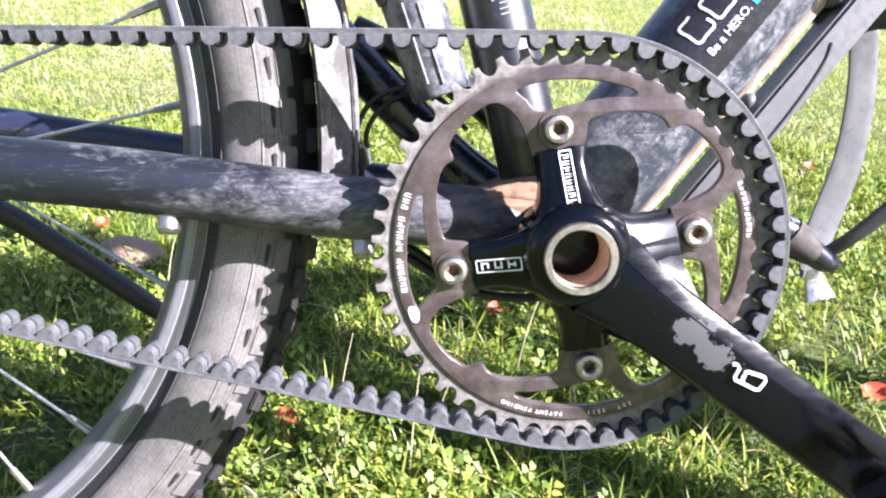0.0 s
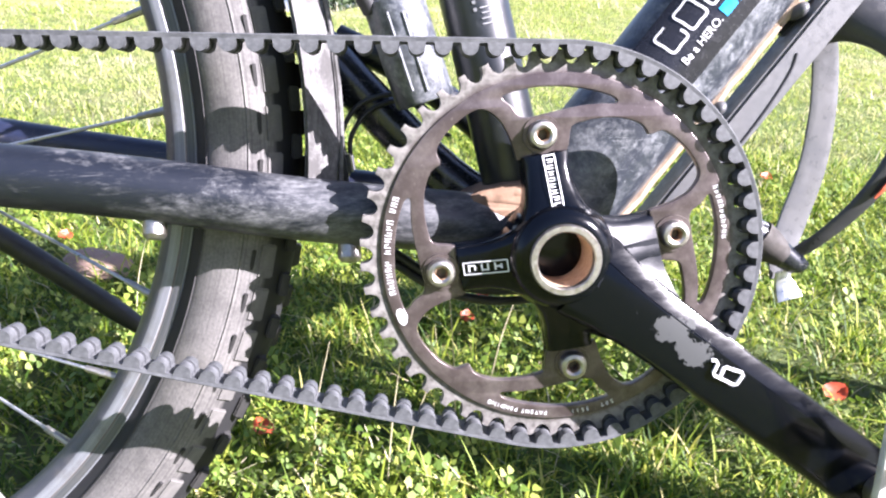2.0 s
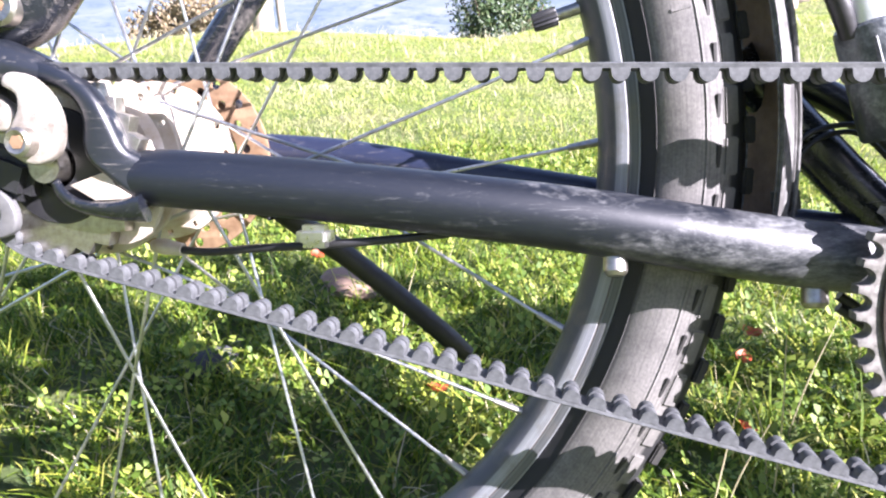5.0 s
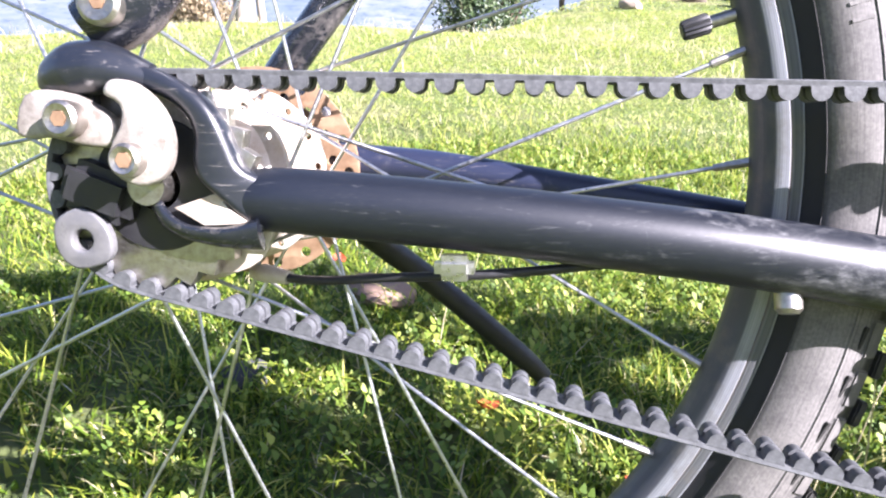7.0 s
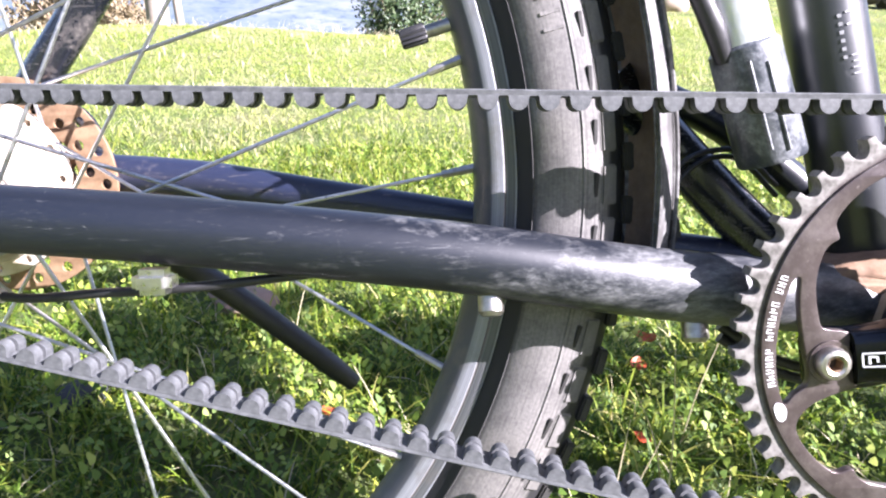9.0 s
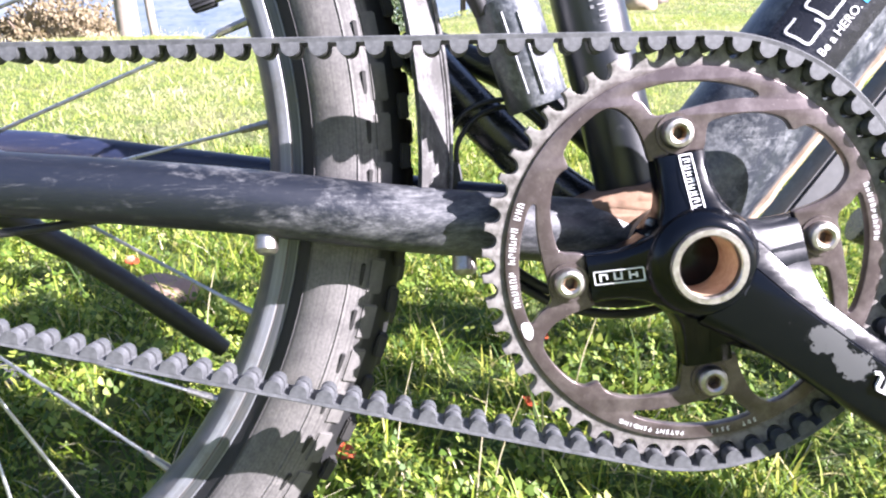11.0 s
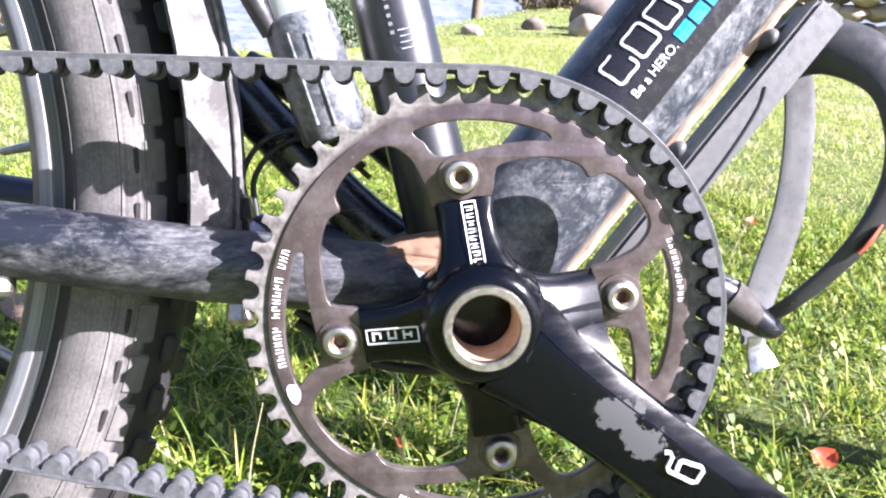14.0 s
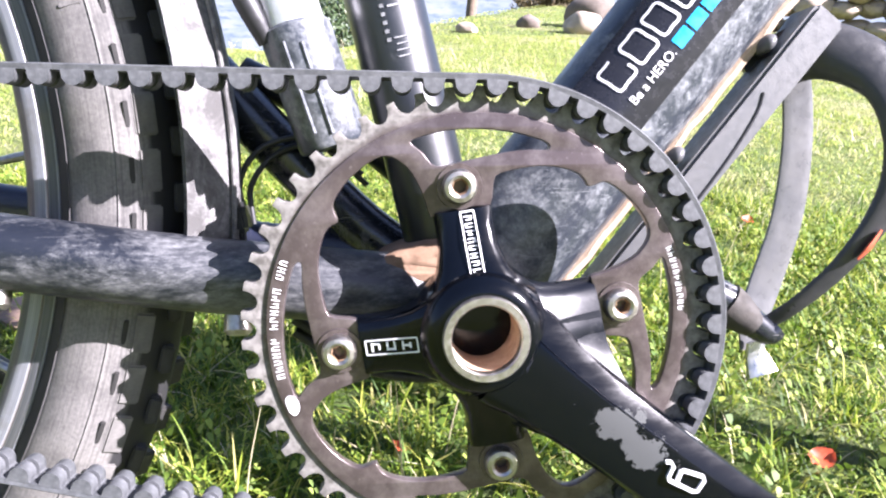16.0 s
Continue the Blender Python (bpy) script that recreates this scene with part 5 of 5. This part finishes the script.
def blades(name, rng, count, near, far, tall, wide, spread, material, label, category, flatness=0.5, gaps=0.0):
    """Bent grass blades, three faces each, in the wedge ahead of the camera between two distances."""
    r = np.sqrt(rng.uniform(near ** 2, far ** 2, count)) if near > 1 else near + (far - near) * rng.uniform(0, 1, count) ** 0.8
    lo, hi = spread if isinstance(spread, tuple) else (-spread, spread)
    az = np.radians(rng.uniform(lo, hi, count))
    x, y = EYE.x + r * np.sin(az), EYE.y + r * np.cos(az)
    clump = np.sin(x * 23 + 2 * np.sin(y * 17)) * np.sin(y * 19 + 2 * np.sin(x * 13))
    patch = 0.5 + 0.5 * np.sin(x * 31 + 3 * np.sin(y * 9) + 1) * np.sin(y * 27 + 3 * np.sin(x * 11))
    keep = rng.uniform(0, 1, count) > gaps * (1 - patch)
    r, x, y, clump = r[keep], x[keep], y[keep], clump[keep] + gaps * (2 * patch[keep] - 1)
    count = len(x)
    h = tall * rng.uniform(0.45, 1.15, count) * (1 + 0.35 * clump) * (0.8 + 0.4 * (rng.uniform(0, 1, count) > 0.93))
    w = wide * rng.uniform(0.6, 1.3, count)
    turn = rng.uniform(0, math.tau, count)
    lean = rng.uniform(0.1, 1.0, count) ** 1.2 * flatness * 2
    z = land(x, y) - 0.002
    ux, uy = np.cos(turn), np.sin(turn)
    px, py = -uy, ux
    bend = rng.uniform(0.2, 0.9, count)
    pts = []
    for f, ww in ((0.0, 1.0), (0.45, 0.85), (0.8, 0.5)):
        off = h * (lean * f * 0.6 + bend * f * f * 0.6)
        zz = z + h * (f - 0.25 * lean * f * f - 0.18 * bend * f ** 3)
        for s in (-0.5, 0.5):
            pts.append(np.stack([x + ux * off + px * w * s * ww, y + uy * off + py * w * s * ww, zz], -1))
    off = h * (lean * 0.6 + bend * 0.6)
    pts.append(np.stack([x + ux * off, y + uy * off, z + h * (1 - 0.25 * lean - 0.18 * bend)], -1))
    v = np.stack(pts, 1).reshape(-1, 3)
    k = np.arange(count) * 7
    quads = np.stack([k, k + 1, k + 3, k + 2, k + 2, k + 3, k + 5, k + 4], -1).reshape(-1, 4)
    tris = np.stack([k + 4, k + 5, k + 6], -1)
    me = bpy.data.meshes.new(name)
    me.vertices.add(len(v))
    me.vertices.foreach_set("co", v.ravel())
    loops = np.concatenate([quads.ravel(), tris.ravel()])
    me.loops.add(len(loops))
    me.loops.foreach_set("vertex_index", loops.astype(np.int32))
    starts = np.concatenate([np.arange(len(quads)) * 4, len(quads) * 4 + np.arange(len(tris)) * 3])
    me.polygons.add(len(starts))
    me.polygons.foreach_set("loop_start", starts.astype(np.int32))
    me.update(calc_edges=True)
    me.validate()
    me.shade_smooth()
    me.materials.append(material)
    return tagged(new(name, me), label, category, kind="stuff")


def build_clover(rng, count, near, far, spread):
    r = near + (far - near) * rng.uniform(0, 1, count) ** 0.8
    az = np.radians(rng.uniform(-spread, spread, count))
    x, y = EYE.x + r * np.sin(az), EYE.y + r * np.cos(az)
    keep = np.sin(x * 11 + 3) * np.sin(y * 13) > rng.uniform(-0.9, 0.6, count)
    x, y = x[keep], y[keep]
    z = land(x, y)
    verts, faces = [], []
    for i in range(len(x)):
        size, rise, turn = rng.uniform(0.3, 1.0) ** 2 * 0.0092, rng.uniform(0.006, 0.034), rng.uniform(0, math.tau)
        tilt = rng.uniform(-1.1, 1.1, 2)
        for leaf in range(3):
            a = turn + leaf * math.tau / 3
            base_i = len(verts)
            for rr, da in ((0.1, 0), (0.65, -0.62), (1.0, -0.42), (0.94, 0), (1.0, 0.42), (0.65, 0.62)):
                dx, dy = size * rr * math.cos(a + da), size * rr * math.sin(a + da)
                verts.append((x[i] + dx, y[i] + dy, z[i] + rise + tilt[0] * dx + tilt[1] * dy + 0.12 * size * rr))
            faces.append(tuple(range(base_i, base_i + 6)))
    me = bpy.data.meshes.new("clover")
    me.from_pydata(verts, [], faces)
    me.materials.append(CLOVER)
    tagged(new("clover", me), "small green clover leaves among the grass", "clover", kind="stuff")


def build_fallen_leaf(x, y, size, turn, curl):
    bm = bmesh.new()
    rows = []
    for i in range(7):
        u = i / 6
        half = size * 0.42 * math.sin(math.pi * min(0.06 + u * 0.92, 1)) ** 0.7
        rows.append([bm.verts.new(((u - 0.5) * size, s * half, curl * size * (0.8 * (2 * u - 1) ** 2 + 0.5 * s * s) + 0.0015 * math.sin(7 * u + 3 * s))) for s in (-1, -0.5, 0, 0.5, 1)])
    for a, b in zip(rows, rows[1:]):
        for k in range(4):
            bm.faces.new((a[k], a[k + 1], b[k + 1], b[k]))
    me = mesh_of(bm, "fallen_leaf")
    me.materials.append(FALLEN)
    ob = new("fallen_leaf", me)
    ob.matrix_world = pose(x, y, float(land(np.array(x), np.array(y))) + 0.019, 12, -9, turn)
    tagged(ob, "small curled red autumn leaf lying in grass", "leaf", "fallen red leaves")


def build_stalk(x, y, height, lean_x, lean_y, r=0.0007):
    z = float(land(np.array(x), np.array(y)))
    bm = tube([(x, y, z), (x + lean_x * 0.35, y + lean_y * 0.35, z + height * 0.5), (x + lean_x, y + lean_y, z + height)], [r, r * 0.85, r * 0.5], 6, 5)
    me = mesh_of(bm, "dry_stalk")
    me.materials.append(STRAW)
    tagged(new("dry_stalk", me), "thin pale dry grass stalk standing in meadow", "stalk", "dry stalks")


def build_stone(x, y, z, size, seed, material, label, group="stones"):
    bm = bmesh.new()
    bmesh.ops.create_icosphere(bm, subdivisions=3, radius=1)
    for v in bm.verts:
        v.co = v.co * (1 + 0.22 * noise.noise(v.co * 1.3 + Vector((seed * 7.1, 0, 0))) + 0.07 * noise.noise(v.co * 4 + Vector((0, seed * 3.3, 0))))
        v.co = Vector((v.co.x * size[0], v.co.y * size[1], v.co.z * size[2]))
    me = mesh_of(bm, "stone")
    me.materials.append(material)
    ob = new("stone", me)
    ob.matrix_world = pose(x, y, z, 0, 0, seed * 47)
    tagged(ob, label, "stone", group)


def ahead(az, r):
    x, y = EYE.x + r * math.sin(radians(az)), EYE.y + r * math.cos(radians(az))
    return x, y, float(land(np.array(x), np.array(y)))


def build_tree(az, r, radius, height, material, label, seed, name="tree"):
    x, y, z = ahead(az, r)
    rng = random.Random(seed)
    tree = empty(name, label, name, pose(x, y, z - 0.1))
    pts = [(rng.uniform(-1, 1) * radius * 0.5 * k, rng.uniform(-1, 1) * radius * 0.5 * k, height * k / 5) for k in range(6)]
    trunk = part("trunk", tube(pts, [radius * (1.25 - 0.12 * k) for k in range(6)], 14, 4), material, tree)
    for k in range(5):
        a = rng.uniform(0, math.tau)
        s = Vector(pts[3 + k % 3])
        e = s + Vector((math.cos(a) * height * 0.25, math.sin(a) * height * 0.25, height * 0.25))
        part("limb", tube([s, s.lerp(e, 0.5) + Vector((0, 0, 0.05 * height)), e], [radius * 0.45, radius * 0.3, radius * 0.12], 8, 4), material, trunk)
    build_leaves(tree, rng, (0, 0, height * 1.12), (height * 0.42, height * 0.42, height * 0.26), 1500, height * 0.02, LEAVES)


def build_leaves(parent, rng, centre, size, count, leaf, material):
    verts, faces = [], []
    for _ in range(count):
        d = Vector((rng.gauss(0, 1), rng.gauss(0, 1), rng.gauss(0, 1))).normalized() * rng.uniform(0.25, 1) ** 0.5
        d *= 0.72 + 0.4 * noise.noise(d * 2.3 + Vector((count, 0, 0)))
        c = Vector((centre[0] + d.x * size[0], centre[1] + d.y * size[1], centre[2] + d.z * size[2]))
        u = Vector((rng.gauss(0, 1), rng.gauss(0, 1), rng.gauss(0, 1))).normalized() * leaf
        v = u.orthogonal().normalized() * leaf * 0.45
        i = len(verts)
        verts += [c - u, c - v * 0.9, c + v * 0.2 - u * 0.1, c + u, c + v]
        faces.append((i, i + 1, i + 3, i + 4))
    me = bpy.data.meshes.new("crown")
    me.from_pydata([tuple(q) for q in verts], [], faces)
    me.materials.append(material)
    ob = new("crown", me)
    ob.parent = parent


def build_bush(az, r, size, count, material, label, seed, drop=0.0):
    x, y, z = ahead(az, r)
    rng = random.Random(seed)
    bush = empty("bush", label, "bush", pose(x, y, z - drop))
    for k in range(9):
        a = rng.uniform(0, math.tau)
        e = Vector((math.cos(a) * size[0] * 0.7, math.sin(a) * size[1] * 0.7, size[2] * rng.uniform(0.9, 1.7)))
        part("branch", tube([(0, 0, -0.1), e * 0.5 + Vector((0, 0, 0.1 * size[2])), e], [size[0] * 0.04, size[0] * 0.025, size[0] * 0.01], 6, 3), BARK, bush)
    build_leaves(bush, rng, (0, 0, size[2]), size, count * 3, max(size) * 0.03, material)


def build_backdrop():
    bm = bmesh.new()
    rows = []
    for i in range(3):
        rows.append([bm.verts.new((1400 * math.sin(radians(a)), 1400 * math.cos(radians(a)), (-420, -120, 95 + 30 * math.sin(a * 0.13) + 18 * math.sin(a * 0.37 + 1) + 7 * math.sin(a * 0.9))[i])) for a in range(-80, 81, 2)])
    for a, b in zip(rows, rows[1:]):
        for k in range(len(a) - 1):
            bm.faces.new((a[k], a[k + 1], b[k + 1], b[k]))
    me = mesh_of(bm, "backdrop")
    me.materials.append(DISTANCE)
    tagged(new("backdrop", me), "glowing backdrop of far hills and valley in painted blue haze", "hills", kind="structure")


build_ground()
build_backdrop()
_rng = np.random.default_rng(5)
blades("grass", _rng, 95000, 0.34, 1.7, 0.030, 0.0024, 50, GRASS, "short sunlit green meadow grass", "grass", 0.85, 0.85)
blades("grass", _rng, 14000, 0.36, 1.9, 0.062, 0.0019, 50, GRASS, "long thin bent meadow grass blades", "grass", 1.0, 0.6)
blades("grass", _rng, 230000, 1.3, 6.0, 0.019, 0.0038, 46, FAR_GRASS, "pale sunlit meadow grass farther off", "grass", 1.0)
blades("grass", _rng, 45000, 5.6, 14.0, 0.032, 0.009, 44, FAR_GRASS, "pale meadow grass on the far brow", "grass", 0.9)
blades("grass", _rng, 70000, 0.30, 3.6, 0.036, 0.0045, (48, 312), GRASS, "meadow grass round about", "grass", 0.6)
blades("dry_grass", _rng, 3800, 2.4, 5.6, 0.085, 0.0026, 44, STRAW, "pale dry grass fringe on the brow", "dry grass", 0.8)
blades("dry_grass", _rng, 3200, 0.36, 2.6, 0.046, 0.0014, 48, STRAW, "scattered dry pale grass blades", "dry grass", 1.0)
build_clover(_rng, 22000, 0.36, 1.6, 48)
for _x, _y, _s, _t in ((0.354, 0.275, 0.026, 20), (-0.181, 0.210, 0.022, 130), (-0.300, 0.305, 0.022, 200), (0.006, 0.412, 0.020, 75), (0.030, 0.470, 0.024, 310),
                       (0.62, 0.98, 0.026, 55), (-0.52, 0.62, 0.022, 100), (0.25, 0.55, 0.018, 240), (-0.02, 0.285, 0.017, 150)):
    build_fallen_leaf(_x, _y, _s, _t, 0.22)
for _x, _y, _h, _lx, _ly in ((-0.075, 0.165, 0.115, 0.008, 0.01), (-0.062, 0.180, 0.095, 0.02, 0.0), (-0.018, 0.205, 0.150, -0.012, 0.01), (-0.012, 0.24, 0.10, -0.035, 0.0), (0.02, 0.30, 0.12, 0.03, 0.02), (-0.14, 0.22, 0.10, 0.015, 0.0),
                             (-0.36, 0.42, 0.11, 0.02, 0.02), (0.33, 0.62, 0.12, -0.02, 0.0), (0.50, 0.80, 0.10, 0.03, 0.0), (-0.25, 0.30, 0.08, -0.03, 0.0)):
    build_stalk(_x, _y, _h, _lx, _ly)
# dry-stone heap, rocks
_r = random.Random(8)
for _row, _n, _z in ((0, 7, 0.10), (1, 6, 0.30), (2, 5, 0.48)):
    for _k in range(_n):
        _x, _y, _gz = ahead(27.5 + _k * 1.75 + _row * 0.8, 8.6 + _r.uniform(-0.15, 0.15))
        build_stone(_x, _y, _gz + _z + _r.uniform(-0.02, 0.02), (_r.uniform(0.14, 0.2), _r.uniform(0.14, 0.2), _r.uniform(0.09, 0.13)), _k + 10 * _row, STONE if _r.random() > 0.3 else DARKSTONE, "rounded sandy field stone in a dry heap", "stone heap")
for _az, _d, _s, _m, _l in ((14.8, 6.5, (0.17, 0.15, 0.13), STONE, "pale lichen-spotted boulder in grass"), (15.2, 7.2, (0.24, 0.2, 0.24), DARKSTONE, "dark brown boulder in grass"), (10.6, 7.0, (0.11, 0.10, 0.08), DARKSTONE, "grey angular stone in grass"), (6.0, 6.3, (0.12, 0.08, 0.06), STONE, "flat pale stone in grass")):
    _x, _y, _gz = ahead(_az, _d)
    build_stone(_x, _y, _gz + _s[2] * 0.35, _s, _d, _m, _l)
build_stone(-0.543, 0.330, float(land(np.array(-0.543), np.array(0.330))) + 0.010, (0.030, 0.022, 0.016), 5.0, CLOD, "dark grey earth clod in grass")
build_stone(-0.447, 0.545, float(land(np.array(-0.447), np.array(0.545))) + 0.012, (0.055, 0.034, 0.016), 3.0, PINKSTONE, "flat pinkish stone sunk in grass")
# trunks, shrubs
build_tree(-22.6, 6.5, 0.075, 3.2, PALEBARK, "slender pale-barked tree at the brow", 3)
build_tree(-20.9, 9.5, 0.045, 3.6, PALEBARK, "thin pale tree beyond the brow", 4)
build_tree(5.8, 13.5, 0.085, 4.2, BARK, "brown tree trunk at the brow", 5)
build_tree(2.0, 14.0, 0.05, 4.0, BARK, "thin brown tree at the brow", 6)
build_bush(-4.3, 9.0, (0.78, 0.6, 0.95), 3400, LEAVES, "dark green shrub beyond the brow", 11, 0.15)
build_bush(-27.0, 7.5, (0.9, 0.6, 0.55), 2600, SHRUB, "brown dry shrub at the brow", 12, 0.2)
build_bush(12.0, 15.0, (1.3, 0.6, 0.7), 2600, SHRUB, "brown dry shrub on the far brow", 13)
